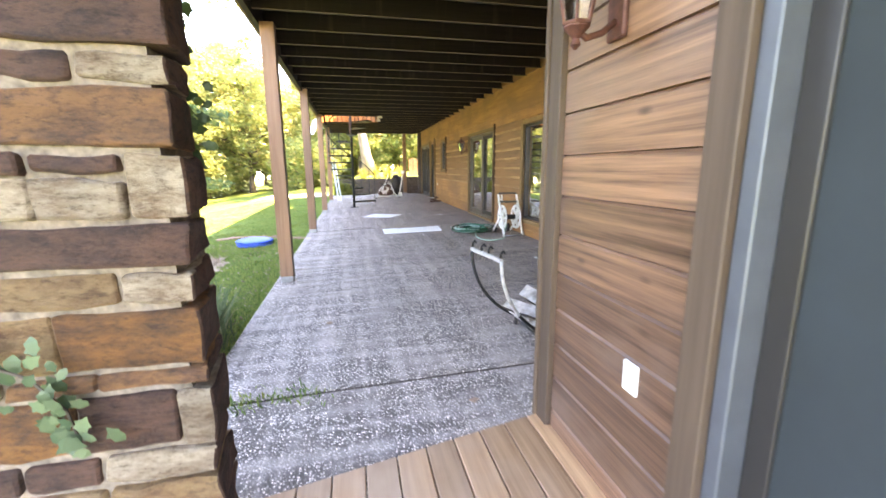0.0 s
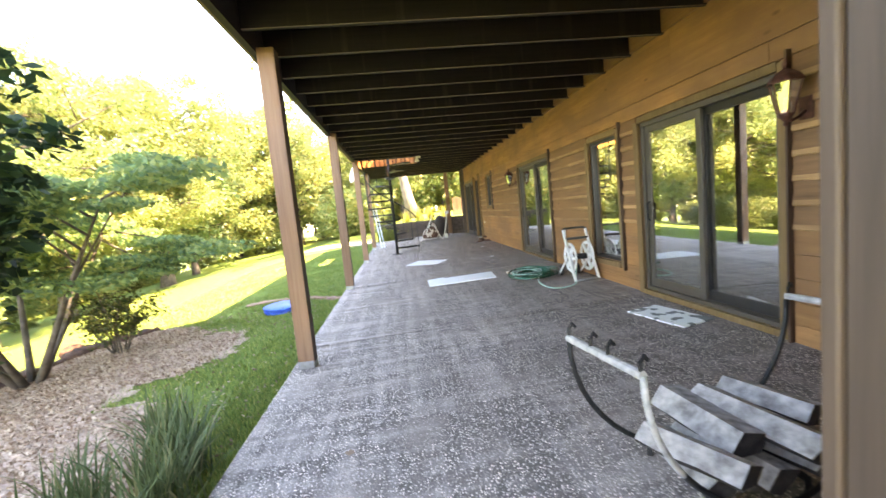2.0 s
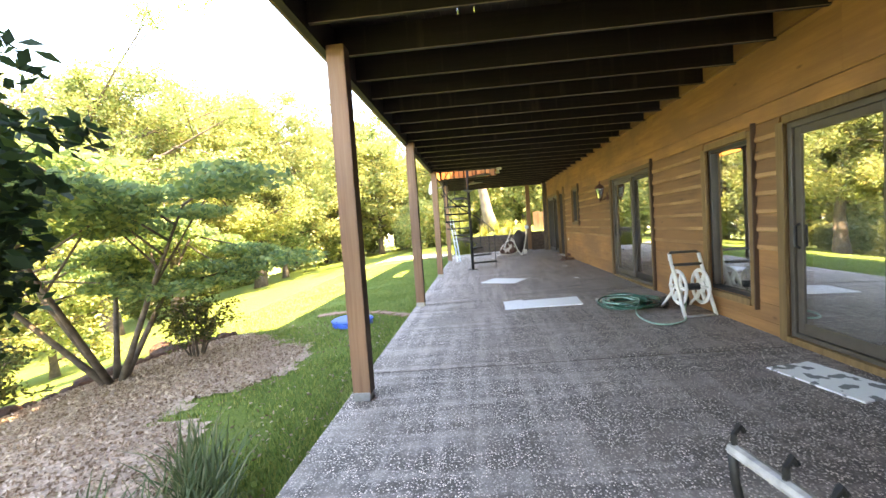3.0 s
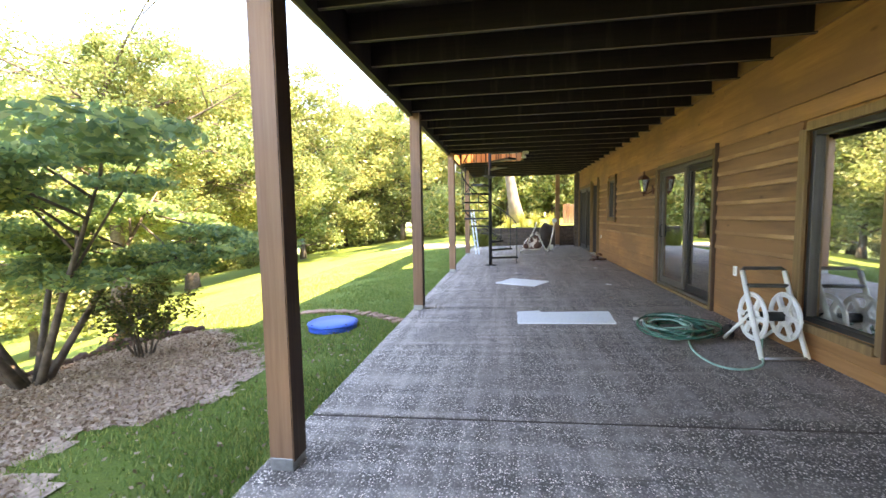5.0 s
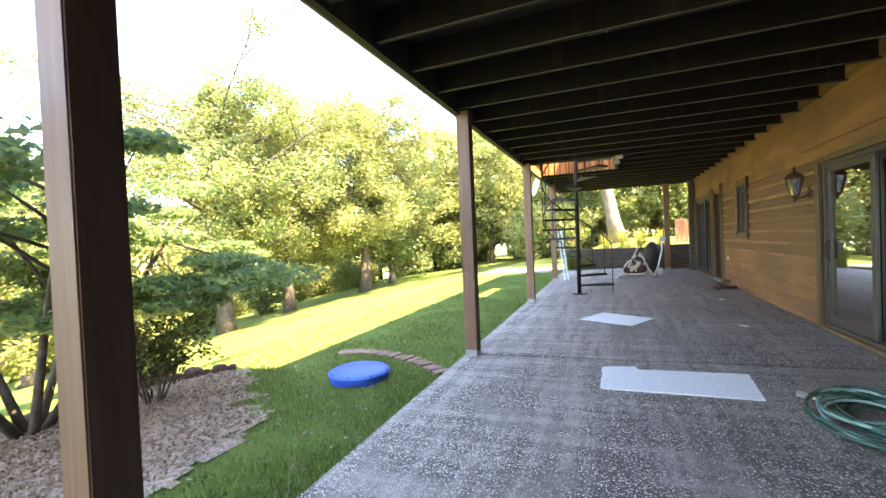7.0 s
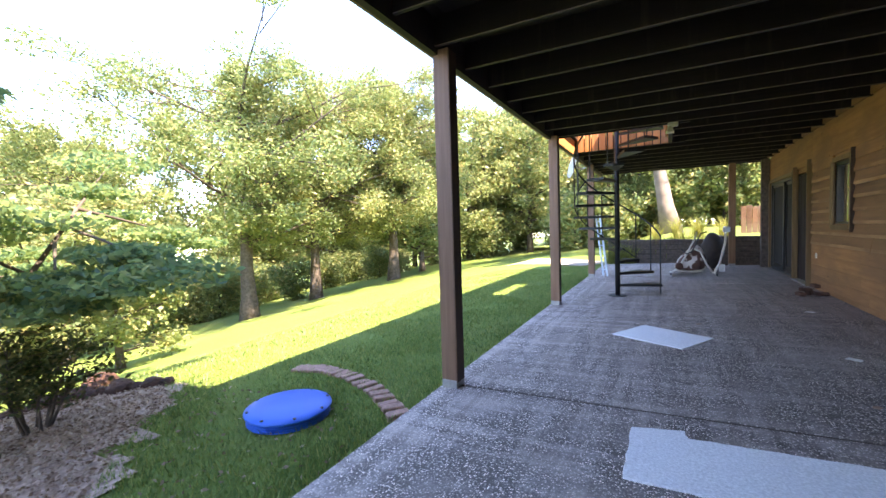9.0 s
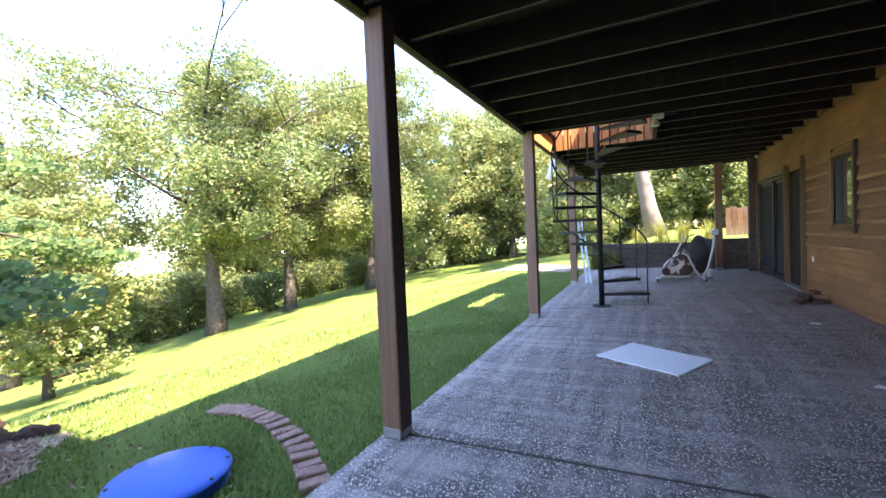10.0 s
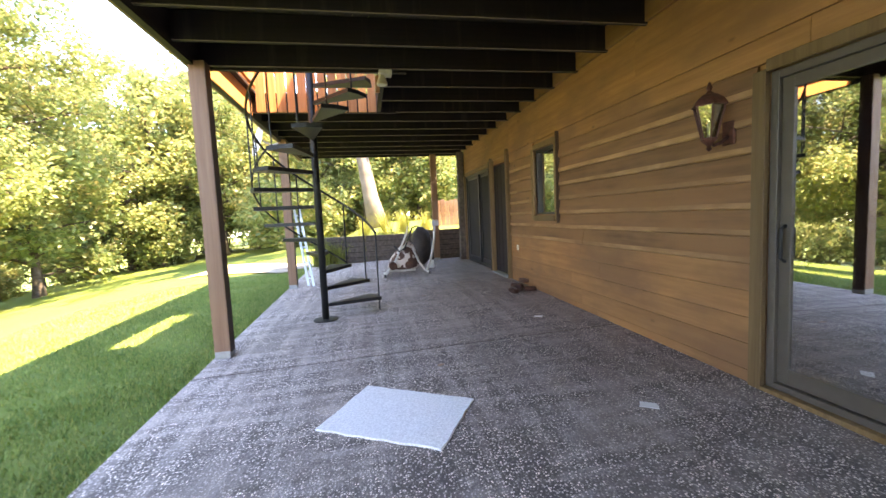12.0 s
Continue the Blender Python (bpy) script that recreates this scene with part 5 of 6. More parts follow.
def rock(x, y, r, seed, label="rough dark brown edging stone at the bed", tone="stone_dark"):
    bm = bmesh.new()
    bmesh.ops.create_icosphere(bm, subdivisions=2, radius=r)
    for vv in bm.verts:
        vv.co *= 1 + 0.35 * noise.noise(vv.co / r * 0.9 + Vector((seed * 3.1, 0, 0)))
        vv.co.z *= 0.7
    ob = part("edging_stone", bm, M[tone])
    ob.location = (x, y, float(ground_z(x, y)) + r * 0.3)
    tagged(ob, label, "stone", "stones edging the bed")


line = [(-5.6, 5.2), (-5.3, 6.0), (-4.95, 6.7), (-4.75, 7.3), (-4.4, 7.8), (-3.9, 8.2)]
for i in range(22):
    t = i / 21 * 4.999
    k = int(t)
    rock(line[k][0] + (line[k + 1][0] - line[k][0]) * (t - k) - 0.1, line[k][1] + (line[k + 1][1] - line[k][1]) * (t - k) + 0.1, random.uniform(0.07, 0.14), i)
rock(-5.2, 8.15, 0.2, 77)
rock(-5.0, 7.95, 0.13, 78)


def stem_plant(name, label, category, x, y, stems, height, leaves, size, clump, spread_r, material, seed, thick=0.02, low=0.35, flat=0.7, levels=None):
    """Several stems from one foot, forking into leafy clumps."""
    rng = np.random.default_rng(seed)
    z = float(ground_z(x, y))
    e = thing(name, (x, y, z), label, category)
    cents, sizes = [], []
    for s in range(stems):
        a = s * math.tau / stems + rng.uniform(-0.4, 0.4)
        top = Vector((x + spread_r * 0.55 * math.cos(a), y + spread_r * 0.55 * math.sin(a), z + height * rng.uniform(0.7, 0.95)))
        foot = Vector((x + 0.06 * math.cos(a), y + 0.06 * math.sin(a), z - 0.05))
        mid = foot.lerp(top, 0.5) + Vector((rng.normal() * 0.05, rng.normal() * 0.05, 0.04))
        bm = bmesh.new()
        tube(bm, [foot, foot.lerp(mid, 0.5), mid, mid.lerp(top, 0.5), top], [thick * 1.3, thick, thick * 0.8, thick * 0.55, thick * 0.25], 7)
        for j in range(7):
            t = low + (1 - low) * (j + rng.random()) / 7
            o = foot.lerp(mid, t * 2) if t < 0.5 else mid.lerp(top, t * 2 - 1)
            b = rng.uniform(0, math.tau)
            hgt = levels[rng.integers(len(levels))] if levels else None
            q = o + Vector((math.cos(b), math.sin(b), 0)) * spread_r * rng.uniform(0.3, 0.75)
            q.z = z + hgt * height + rng.normal() * 0.05 if hgt else o.z + rng.uniform(0.0, 0.25) * height
            tube(bm, [o, o.lerp(q, 0.5) + Vector((0, 0, 0.03)), q], [thick * 0.45, thick * 0.3, thick * 0.12], 5)
            cents += [q, o.lerp(q, 0.65)]
            sizes += [clump * rng.uniform(0.7, 1.2), clump * 0.8]
        part("stem", bm, M["bark"], e, smooth=True)
    v, f = leaf_cloud(np.array([tuple(c) for c in cents]), np.array(sizes), max(1, leaves // len(cents)), size, rng, flat)
    ob = new("foliage", cloud_mesh("foliage", v - np.array([x, y, z]), f, material))
    ob.parent = e


stem_plant("small_tree", "low spreading maple with several thin trunks and layered leaves", "tree", -4.35, 6.42, 6, 2.5, 42000, 0.042, 0.5, 2.4, M["leaf_dark"], 71, 0.036, 0.5, 0.2, (0.46, 0.54, 0.62, 0.74, 0.87, 1.02))
stem_plant("bush", "twiggy low bush with small brownish-green leaves", "bush", -3.85, 7.2, 9, 0.85, 3000, 0.028, 0.14, 0.55, M["leaf_bush"], 72, 0.012, 0.3)
stem_plant("bush", "twiggy low bush with small brownish-green leaves", "bush", -5.3, 5.6, 9, 0.8, 3000, 0.03, 0.16, 0.6, M["leaf_bush"], 73, 0.012, 0.3)
stem_plant("shrub", "dark-leaved tall shrub beside the patio", "shrub", -1.95, 3.0, 7, 2.05, 8000, 0.04, 0.19, 0.5, M["leaf_shrub"], 74, 0.014, 0.46, 0.6)


def tuft(x, y, blades, length, material, label, seed, wide=0.006, name="grass_clump"):
    rng = np.random.default_rng(seed)
    z = float(ground_z(x, y))
    vs, fs = [], []
    for i in range(blades):
        a = rng.uniform(0, math.tau)
        out = rng.uniform(0.1, 0.75)
        l = length * rng.uniform(0.5, 1.15)
        o = np.array([x + rng.normal() * 0.07, y + rng.normal() * 0.07, z - 0.02])
        d = np.array([math.cos(a), math.sin(a), 0])
        s = np.array([-math.sin(a), math.cos(a), 0]) * wide
        k0 = len(vs)
        for t, w in ((0, 1.0), (0.35, 1.0), (0.7, 0.8)):
            p = o + d * out * l * t ** 1.6 + np.array([0, 0, l * (t - 0.32 * out * t * t)])
            vs += [tuple(p - s * w), tuple(p + s * w)]
        p = o + d * out * l + np.array([0, 0, l * (1 - 0.42 * out)])
        vs.append(tuple(p))
        fs += [(k0, k0 + 1, k0 + 3, k0 + 2), (k0 + 2, k0 + 3, k0 + 5, k0 + 4), (k0 + 4, k0 + 5, k0 + 6)]
    return tagged(raw(name, vs, fs, material), label, "grass clump")


for i, (tx, ty, l) in enumerate(((-1.17, 3.3, 0.56), (-1.25, 3.7, 0.52), (-1.5, 4.0, 0.5), (-1.2, 2.85, 0.5), (-1.55, 3.3, 0.52))):
    tuft(tx, ty, 130, l, M["tuft"], "tufty strap-leaved grass clump beside the patio edge", 90 + i)
for i, (tx, ty) in enumerate(((-0.2, 20.75), (0.3, 20.9), (0.8, 20.8), (1.3, 21.0), (1.8, 20.9), (-0.6, 20.4), (0.5, 21.4), (1.1, 21.5), (1.7, 21.6), (2.4, 21.4), (-0.8, 20.3), (-0.55, 20.33), (-0.25, 20.34))):
    tuft(tx, ty, 150, 0.85, M["tallgrass"], "tall yellow-green grass above the retaining wall", 120 + i)

# grass blades of the lawn nearest the patio
rng = np.random.default_rng(13)
n = 330000
bx = -1.0 - 5.2 * rng.random(n) ** 1.25
by = rng.uniform(2.2, 19.5, n)
ok = ~in_poly(bx, by, BED) & (np.hypot(bx + 1.86, by - 8.1) > 0.33)
ok &= rng.random(n) < 0.55 + 0.45 * np.sin(bx * 3.1 + np.sin(by * 2.3) * 2) * np.sin(by * 1.7)
bx, by = bx[ok], by[ok]
n = len(bx)
hz = rng.uniform(0.015, 0.05, n)
ang = rng.uniform(0, math.tau, n)
bz = ground_z(bx, by)
dx, dy = np.cos(ang), np.sin(ang)
w = 0.005
lean = rng.uniform(0.2, 1.0, n) * hz
v = np.stack([np.stack([bx - dy * w, by + dx * w, bz - 0.005], 1), np.stack([bx + dy * w, by - dx * w, bz - 0.005], 1), np.stack([bx + dx * lean, by + dy * lean, bz + hz], 1)], 1).reshape(-1, 3)
tagged(new("grass", cloud_mesh("grass", v, np.arange(n * 3).reshape(n, 3), M["blade"])), "short mown grass blades along the patio", "grass", kind="stuff")

# weeds in the first joint and along the slab
for i, (tx, ty) in enumerate(((-0.85, 2.45), (-0.7, 2.42), (-0.55, 2.44), (-0.35, 2.43))):
    t = tuft(tx, ty, 60, 0.07, M["blade"], "small green weeds growing in the patio joint", 150 + i, 0.005, "weed")
    tagged(t, kind="stuff")
    t.location.z = floor_z(tx, ty) - float(ground_z(tx, ty)) + 0.0

# driveway beyond the lawn
bm = bmesh.new()
rows = []
for i in range(15):
    t = i / 14
    x, y = -1.25 - 3.6 * t, 20.1 + 3.4 * t
    wd = 0.55 + 0.5 * t
    rows.append([bm.verts.new((x + 0.4 * s, y + wd * s, float(ground_z(x + 0.4 * s, y + wd * s)) + 0.03)) for s in (-1, -0.3, 0.3, 1)])
for r0, r1 in zip(rows, rows[1:]):
    for k in range(3):
        bm.faces.new((r0[k], r0[k + 1], r1[k + 1], r1[k]))
tagged(part("path", bm, M["gravel"]), "pale gravel drive curving away beyond the patio", "drive", kind="structure")

# ---- far end: retaining wall and what stands there ----
ret = thing("retaining_wall", (1.2, 20.5, 0.1), "low retaining wall of dark stacked timbers", "wall", kind="structure")
for k in range(5):
    z = floor_z(0.8, 20.4) - 0.02 + 0.15 * k
    xs = [-0.9, 0.5 + 0.3 * (k % 2), 2.05]
    for a, b in zip(xs, xs[1:]):
        part_box("timber", M["timber"], ret, a + 0.004, 20.36 + random.uniform(0, 0.02), z, b - 0.004, 20.52, z + 0.145, bevel=0.012)
for k in range(6):
    z = floor_z(2.6, 19.5) - 0.02 + 0.135 * k
    part_box("timber", M["timber"], ret, 2.05, 19.45 + random.uniform(0, 0.02), z, 3.2, 19.6, z + 0.13, bevel=0.012)
    part_box("timber", M["timber"], ret, 2.05, 19.605, z, 2.2, 20.5, z + 0.13, bevel=0.012)
bm = bmesh.new()
box(bm, 2.2, 19.6, 0.1, 6.0, 21.5, 0.93)
tagged(part("soil_bank", bm, M["mulch"]), "raised soil behind the retaining wall", "soil", kind="structure")
for i, (rx, ry, rr) in enumerate(((2.5, 19.75, 0.09), (2.75, 19.8, 0.07), (2.95, 19.72, 0.1), (2.3, 19.7, 0.06))):
    rock(rx, ry, rr, 40 + i, "pale stone lying on the retaining wall", "mortar")
    bpy.context.scene.collection.objects[-1].location.z = 0.95
fence = thing("fence", (4.2, 23.5, 0.8), "short weathered pinkish-brown board fence", "fence")
for k in range(16):
    part_box("fence_board", M["siding_near"], fence, 3.1 + 0.16 * k, 23.5, 0.6, 3.25 + 0.16 * k, 23.52, 1.93 + 0.03 * math.sin(k * 2.1), bevel=0.003)
for z in (0.8, 1.5):
    part_box("rail", M["siding_near"], fence, 3.05, 23.522, z, 5.7, 23.56, z + 0.08, bevel=0.003)

machine = thing("exercise_machine", (1.4, 17.35, floor_z(1.4, 17.35)), "old white tube exercise machine with a worn padded seat", "exercise machine")
mz = floor_z(1.4, 17.35)
for nm, pts, r in (("front_arc", [(0.88, 17.2, mz + 0.03), (1.05, 17.25, mz + 0.16), (1.22, 17.3, mz + 0.5), (1.35, 17.35, mz + 0.62), (1.5, 17.35, mz + 0.55), (1.62, 17.35, mz + 0.25), (1.75, 17.3, mz + 0.05)], 0.022),
                   ("rear_arc", [(0.95, 17.65, mz + 0.03), (1.15, 17.6, mz + 0.2), (1.3, 17.55, mz + 0.5)], 0.022),
                   ("handle_post", [(1.78, 17.3, mz + 0.06), (1.88, 17.3, mz + 0.3), (1.98, 17.32, mz + 0.75), (2.0, 17.32, mz + 1.1)], 0.024),
                   ("handlebar", [(2.0, 17.1, mz + 1.12), (2.0, 17.32, mz + 1.1), (2.0, 17.55, mz + 1.12)], 0.018),
                   ("seat_post", [(1.2, 17.35, mz + 0.45), (1.38, 17.35, mz + 0.85), (1.42, 17.35, mz + 1.02)], 0.02),
                   ("base_bar", [(0.88, 17.02, mz + 0.035), (0.88, 17.45, mz + 0.035)], 0.024),
                   ("base_bar", [(1.8, 17.05, mz + 0.035), (1.8, 17.6, mz + 0.035)], 0.024)):
    bm = bmesh.new()
    tube(bm, pts, r, 8)
    part(nm, bm, M["cream"], machine, smooth=True)
for x, y in ((0.88, 17.02), (0.88, 17.45), (1.8, 17.05), (1.8, 17.6)):
    bm = bmesh.new()
    tube(bm, [(x - 0.02, y, mz + 0.03), (x + 0.02, y, mz + 0.03)], 0.03, 10)
    part("end_cap", bm, M["rubber"], machine)
bm = bmesh.new()
bmesh.ops.create_icosphere(bm, subdivisions=3, radius=1.0)
for v in bm.verts:
    t = max(0.0, v.co.z)
    f = 1 - 0.35 * t
    k = 1 + 0.12 * noise.noise(v.co * 2.3)
    v.co = Vector((1.3 + 0.34 * v.co.x * f * k + 0.12 * t, 17.5 + 0.24 * v.co.y * f * k, mz + 0.2 + (0.5 * t if v.co.z > 0 else 0.17 * v.co.z)))
part("draped_cover", bm, M["hide"], machine, "cream and brown patched hide cover", smooth=True)
for x in (1.06, 1.4):
    bm = bmesh.new()
    tube(bm, [(x, 17.2, mz + 0.2), (x, 17.42, mz + 0.2)], 0.085, 12)
    part("roll_pad", bm, M["stone_dark"], machine, "dark brown rolled pad")
bm = bmesh.new()
tube(bm, [(1.1, 17.2, mz + 0.62), (1.2, 17.2, mz + 0.5), (1.32, 17.22, mz + 0.55), (1.42, 17.25, mz + 0.78), (1.5, 17.25, mz + 0.98), (1.62, 17.25, mz + 1.02)], 0.016, 8)
part("swing_bar", bm, M["iron"], machine, "bent black bar", smooth=True)
bm = bmesh.new()
box(bm, 1.93, 17.22, mz + 1.0, 2.07, 17.26, mz + 1.12, bevel=0.01)
part("console", bm, M["pale_blue"], machine, "small pale blue console")
bm = bmesh.new()
box(bm, 1.0, 17.3, mz + 0.06, 1.55, 17.55, mz + 0.11, bevel=0.02)
part("foot_board", bm, M["cream"], machine)
bm = bmesh.new()
lathe(bm, [(0.06, 0.0), (0.065, 0.01), (0.065, 0.17), (0.06, 0.18)], (1.98, 17.9, floor_z(1.98, 17.9)), 16)
tagged(part("paint_can", bm, M["white"]), "small white can standing on the patio", "can")

bm = bmesh.new()
bmesh.ops.create_icosphere(bm, subdivisions=3, radius=1.0)
for v in bm.verts:
    k = 1 + 0.1 * noise.noise(v.co * 1.9 + Vector((4, 0, 0)))
    v.co = Vector((1.85 + 0.26 * v.co.x * k, 18.6 + 0.26 * v.co.y * k, floor_z(1.85, 18.6) + 0.47 + 0.47 * v.co.z * (k if v.co.z > 0 else 1)))
tagged(part("covered_grill", bm, M["cover"], smooth=True), "dark grey covered round grill at the patio's end", "grill")
ladder = thing("ladder", (-0.65, 17.0, floor_z(-0.65, 17.0)), "pale blue-white folded ladder leaning on a post", "ladder")
lb = floor_z(-0.65, 17.0)
for dx in (0.0, 0.11):
    bm = bmesh.new()
    tube(bm, [(-0.62 + dx, 16.95 - dx, lb + 0.02), (-0.8 + dx, 17.02 - dx, lb + 1.55)], 0.028, 4)
    part("side_rail", bm, M["pale_blue"], ladder)
for k in range(5):
    t = (k + 0.5) / 5
    bm = bmesh.new()
    x, y, z = -0.62 - 0.18 * t, 16.95 + 0.07 * t, lb + 0.02 + 1.53 * t
    tube(bm, [(x, y, z), (x + 0.11, y - 0.11, z)], 0.014, 6)
    part("rung", bm, M["pale_blue"], ladder)

DARK_BRICK = EDGE_BRICK.copy()
DARK_BRICK.materials[0] = M["stone_dark"]
for i, (bx0, by0, bz0, rz) in enumerate(((2.68, 14.42, 0, 10), (2.83, 14.56, 0, -30), (2.76, 14.48, 0.062, 35), (2.95, 14.45, 0, 80), (2.88, 14.5, 0.124, 5))):
    ob = new("loose_brick", DARK_BRICK)
    ob.location = (bx0, by0, floor_z(bx0, by0) + 0.036 + bz0)
    ob.rotation_euler = (0, 0, radians(rz))
    tagged(ob, "loose dark brick stacked on the patio by the wall", "brick", "bricks by the wall")

big = build_tree(91, 15.0, 0.3, 5.0, 0.5, 14, 9000, 0.16, M["leaf"], M["bark_pale"], "tall pale-barked leaning tree beyond the patio", lean=(-2.3, 0.4))
big.location = (1.05, 25.0, float(ground_z(1.05, 25.0)))

# ---- walkway and stone pier at the start ----
walkway = thing("walkway", (0.3, 0, 0), "reddish-brown timber boardwalk beside the stone pier", "boardwalk", kind="structure")
x = -1.3
while x < 0.93:
    w = 0.138
    xe = min(x + w, 0.962)
    ye0, ye1 = (1.885 + 0.225 * (q - 0.95) for q in (x, xe))
    if x < -0.45:
        ye0 = ye1 = 1.2
    bm = bmesh.new()
    low = [bm.verts.new(p) for p in ((x, -2.6, 0.0), (xe, -2.6, 0.0), (xe, ye1, 0.004), (x, ye0, 0.004))]
    top = [bm.verts.new((v.co.x, v.co.y, 0.048)) for v in low]
    bm.faces.new(top)
    for k in range(4):
        bm.faces.new((low[k], low[(k + 1) % 4], top[(k + 1) % 4], top[k]))
    bmesh.ops.bevel(bm, geom=[e for e in bm.edges if e.verts[0].co.z > 0.03 and e.verts[1].co.z > 0.03], offset=0.004, segments=1, affect="EDGES")
    part("walk_board", bm, M["walk"], walkway)
    x += w + 0.006

pier = thing("stone_pier", (-0.85, 1.2, 0), "rough pier of mixed brown, rust and cream ledge stones", "pier", kind="structure")
PX0, PX1, PY0, PY1 = -1.5, -0.445, 1.235, 1.5
part_box("core", M["mortar"], pier, PX0 + 0.02, PY0 + 0.018, -0.2, PX1 - 0.055, PY1 - 0.015, 2.9)


def pier_stone(x0, x1, z0, z1, tone, seed, deep=False):
    rng = random.Random(seed)
    g = 0.006
    y1 = PY1 + rng.uniform(-0.012, 0.008) if deep else PY0 + 0.1
    xe = x1 + rng.uniform(-0.008, 0.012) if deep else x1 - g
    y0 = PY0 - rng.uniform(-0.004, 0.014)
    bm = bmesh.new()
    r = bmesh.ops.create_cube(bm, size=1.0)
    skew = -0.04 if deep else 0.0
    for v in r["verts"]:
        v.co = Vector((x0 + g if v.co.x < 0 else xe + (skew if v.co.y > 0 else 0), y0 if v.co.y < 0 else y1, z0 + g if v.co.z < 0 else z1 - g))
    bmesh.ops.subdivide_edges(bm, edges=bm.edges[:], cuts=3, use_grid_fill=True)
    bmesh.ops.bevel(bm, geom=[e for e in bm.edges if e.calc_face_angle(0) > 1.0], offset=0.007, segments=1, affect="EDGES")
    for v in bm.verts:
        s = v.co * 11 + Vector((seed * 1.7, 0, 0))
        v.co += Vector((noise.noise(s), noise.noise(s + Vector((9, 0, 0))), noise.noise(s + Vector((0, 9, 0))))) * 0.015
    ob = part("stone", bm, M["stone_" + tone], pier, smooth=False)
    if deep:
        # right-hand end painted with dark stone for the shade on that face
        ob.data.materials.append(M["stone_dark"])
        for p in ob.data.polygons:
            if p.normal.x > 0.6:
                p.material_index = 1


COURSES = [
    (1.635, 1.85, [(-0.84, "dark"), (-0.35, "dark")]), (1.56, 1.625, [(-0.72, "dark"), (-0.54, "dark"), (-0.35, "cream")]), (1.415, 1.55, [(-0.98, "rust"), (-0.35, "rust")]),
    (1.255, 1.405, [(-0.8, "cream"), (-0.66, "cream"), (-0.475, "cream"), (-0.35, "cream")]), (1.14, 1.245, [(-0.78, "cream"), (-0.35, "dark")]),
    (1.045, 1.13, [(-0.85, "cream"), (-0.52, "tan"), (-0.35, "cream")]), (0.885, 1.035, [(-0.95, "dark"), (-0.67, "tan"), (-0.35, "orange")]), (0.825, 0.878, [(-0.8, "cream"), (-0.6, "rust"), (-0.35, "rust")]),
    (0.66, 0.815, [(-0.85, "tan"), (-0.66, "orange"), (-0.43, "dark"), (-0.35, "cream")]), (0.57, 0.65, [(-0.8, "dark"), (-0.62, "dark"), (-0.35, "cream")]), (0.45, 0.56, [(-0.9, "dark"), (-0.62, "tan"), (-0.35, "tan")]),
]
rng0 = random.Random(17)
TONES = ["dark", "rust", "cream", "tan", "orange", "cream"]
z = 1.86
while z < 2.66:
    h = rng0.uniform(0.07, 0.17)
    COURSES.append((z, min(z + h, 2.68), [(rng0.uniform(-0.95, -0.6), rng0.choice(TONES)), (-0.35, rng0.choice(TONES))]))
    z += h + 0.01
z = 0.44
while z > 0.18:
    h = rng0.uniform(0.07, 0.16)
    COURSES.append((z - h, z, [(rng0.uniform(-0.95, -0.6), rng0.choice(TONES)), (-0.35, rng0.choice(TONES))]))
    z -= h + 0.01
for i, (za, zb, row) in enumerate(COURSES):
    x = PX0
    za, zb = (1.367 + (q - 1.367) * 1.143 for q in (za, zb))
    for j, (xe, tone) in enumerate(row):
        xe = (xe + 0.35) * 1.143 + PX1
        last = j == len(row) - 1
        if zb - za > 0.12 and tone == "cream" and not last and i == 3:
            pier_stone(x, xe, za, za + 0.108, tone, i * 7 + j)
            pier_stone(x, xe, za + 0.114, zb, "dark", i * 7 + j + 300)
        else:
            pier_stone(x, xe, za, zb, tone, i * 7 + j, deep=last)
        x = xe


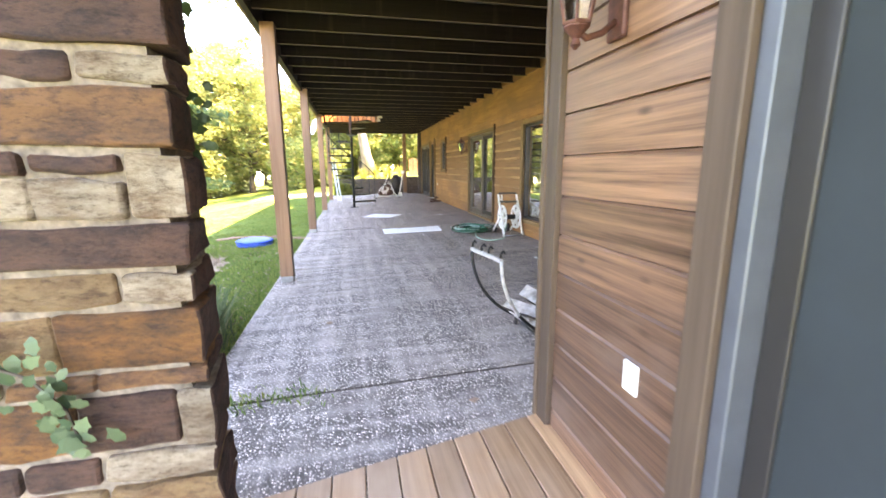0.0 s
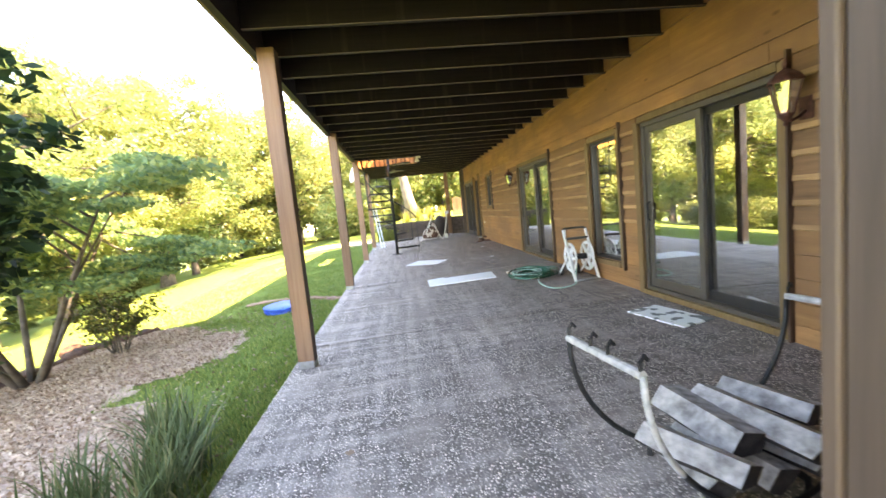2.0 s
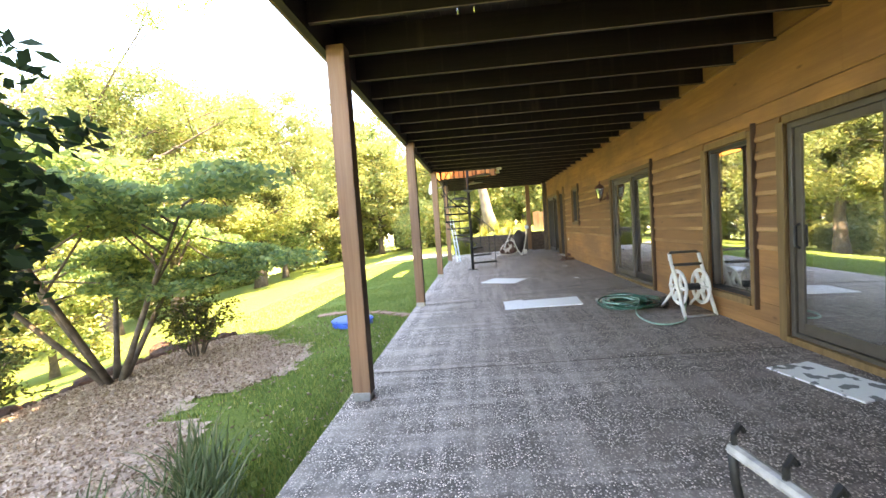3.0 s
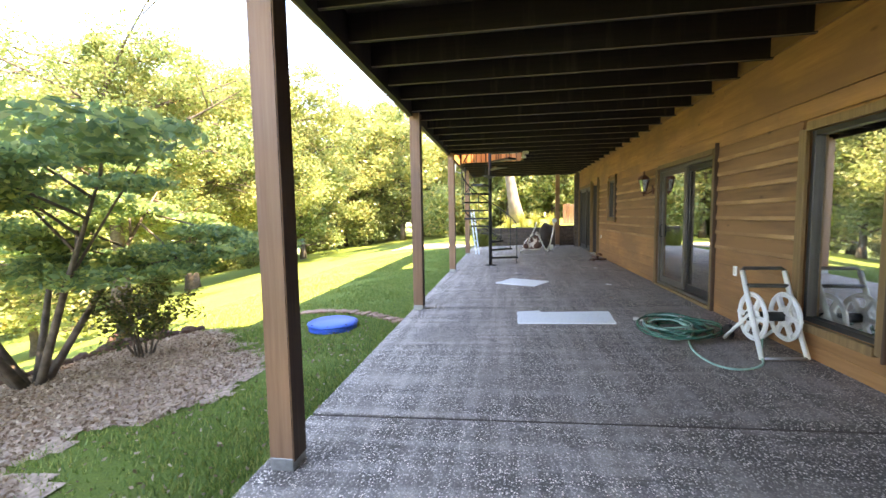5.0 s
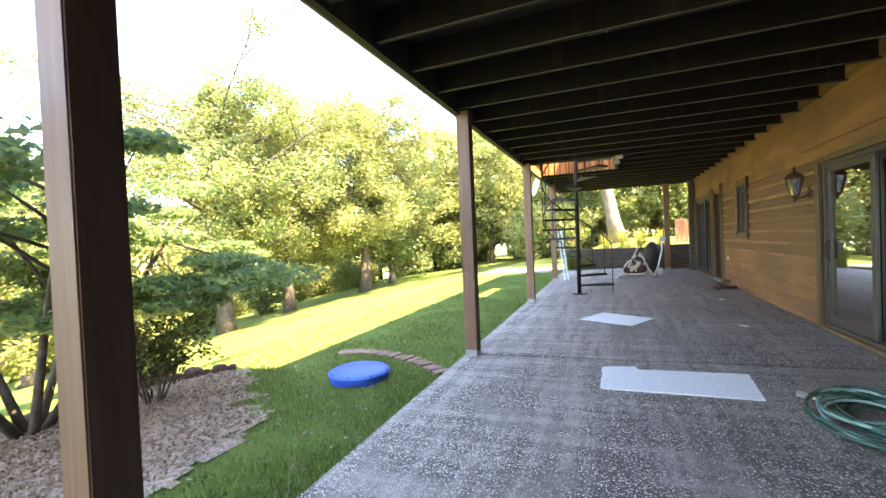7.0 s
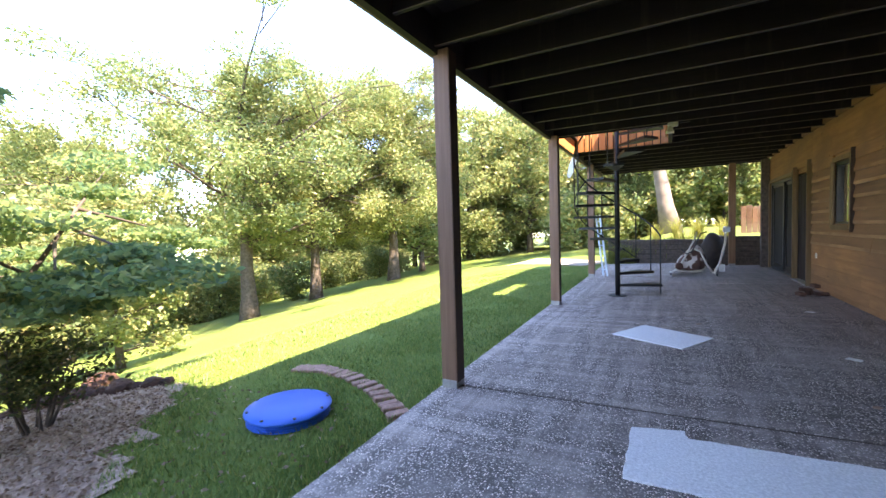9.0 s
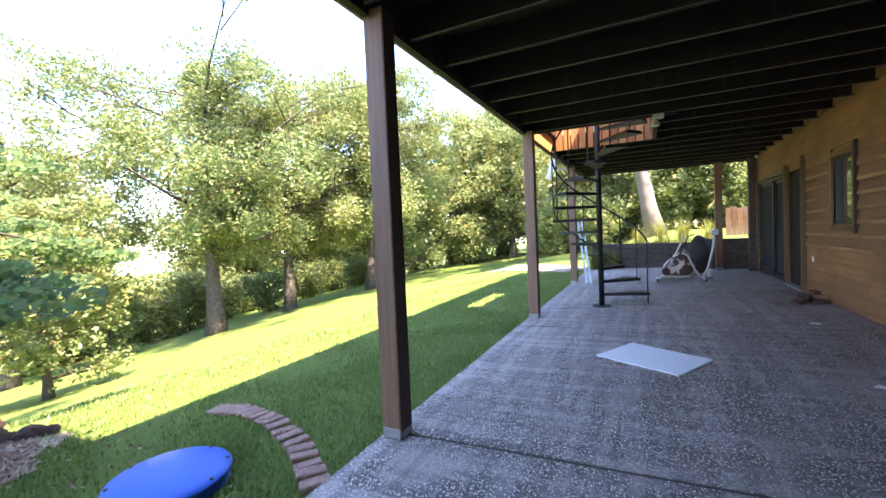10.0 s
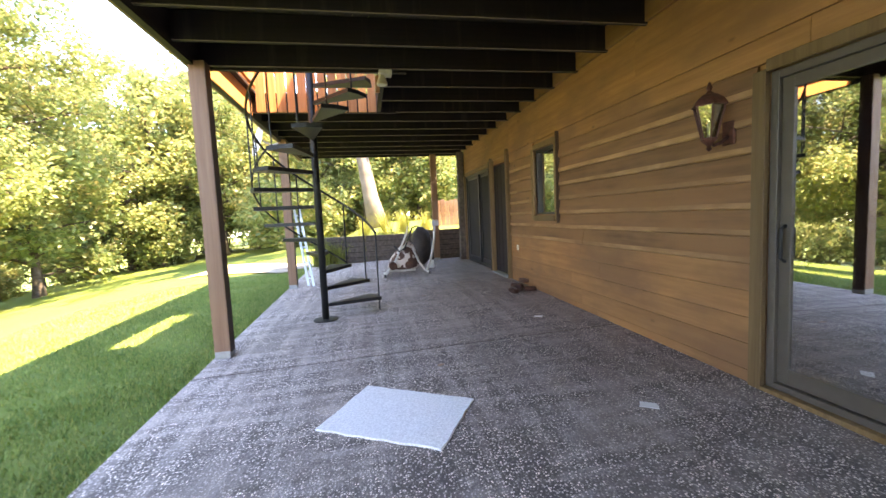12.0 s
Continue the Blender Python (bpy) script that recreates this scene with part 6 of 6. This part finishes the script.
def vine(name, label, path, leaves, size, material, seed, scatter=0.04):
    rng = np.random.default_rng(seed)
    e = thing(name, path[0], label, "vine")
    bm = bmesh.new()
    tube(bm, path, 0.004, 5)
    part("stem", bm, M["bark"], e)
    pts = np.array([tuple(Vector(path[k]).lerp(Vector(path[k + 1]), float(t))) for k, t in zip(rng.integers(0, len(path) - 1, leaves), rng.random(leaves))])
    vs, fs = [], []
    for p in pts:
        p = p + rng.normal(size=3) * scatter * np.array([1, 0.5, 1])
        a, t = rng.uniform(0, math.tau), rng.normal() * 0.4
        u = np.array([math.cos(a), t * 0.6 - 0.2, math.sin(a)])
        w = np.array([-math.sin(a), t * 0.4, math.cos(a)])
        s = size * rng.uniform(0.6, 1.2)
        k0 = len(vs)
        shape = [(-0.9, 0), (-0.45, 0.55), (0.0, 0.5), (0.25, 0.7), (0.5, 0.3), (1.0, 0), (0.5, -0.3), (0.25, -0.7), (0.0, -0.5), (-0.45, -0.55)]
        vs += [tuple(p + u * s * q0 + w * s * q1 + np.array([0, -0.25 * s * abs(q1), 0])) for q0, q1 in shape]
        fs.append(tuple(range(k0, k0 + 10)))
    raw("vine_leaves", vs, fs, material, e)


vine("ivy", "ivy sprig with dull green leaves on the stone pier", [(-1.1, 1.19, 0.98), (-0.96, 1.18, 0.9), (-0.85, 1.18, 0.84), (-0.78, 1.18, 0.74), (-0.76, 1.18, 0.63)], 48, 0.032, M["leaf_ivy"], 201)
vine("ivy", "dark green ivy growing on the back of the stone pier", [(-0.58, 1.56, 1.3), (-0.56, 1.57, 1.5), (-0.6, 1.6, 1.75), (-0.58, 1.58, 2.05)], 150, 0.027, M["leaf_shrub"], 202, 0.055)

# ---- siding boards, last ----
CUTS = [(a - 0.09, b + 0.09, c - 0.05, d + 0.06) for a, b, c, d in OPENINGS]
clad(wall_long, WX, 1.9, 18.84, 0.077, 2.413, CUTS, M["siding"])
for a, b in ((1.9, 5.3), (5.3, 8.7), (8.7, 12.1), (12.1, 15.5), (15.5, 18.84)):
    for za, zb in ((2.414, 2.93), (2.934, 3.2)):
        part_box("frieze_board", M["siding"], wall_long, WX - 0.026 - (0.006 if za < 2.9 else 0), a + 0.0005, za, WX, b - 0.0005, zb)
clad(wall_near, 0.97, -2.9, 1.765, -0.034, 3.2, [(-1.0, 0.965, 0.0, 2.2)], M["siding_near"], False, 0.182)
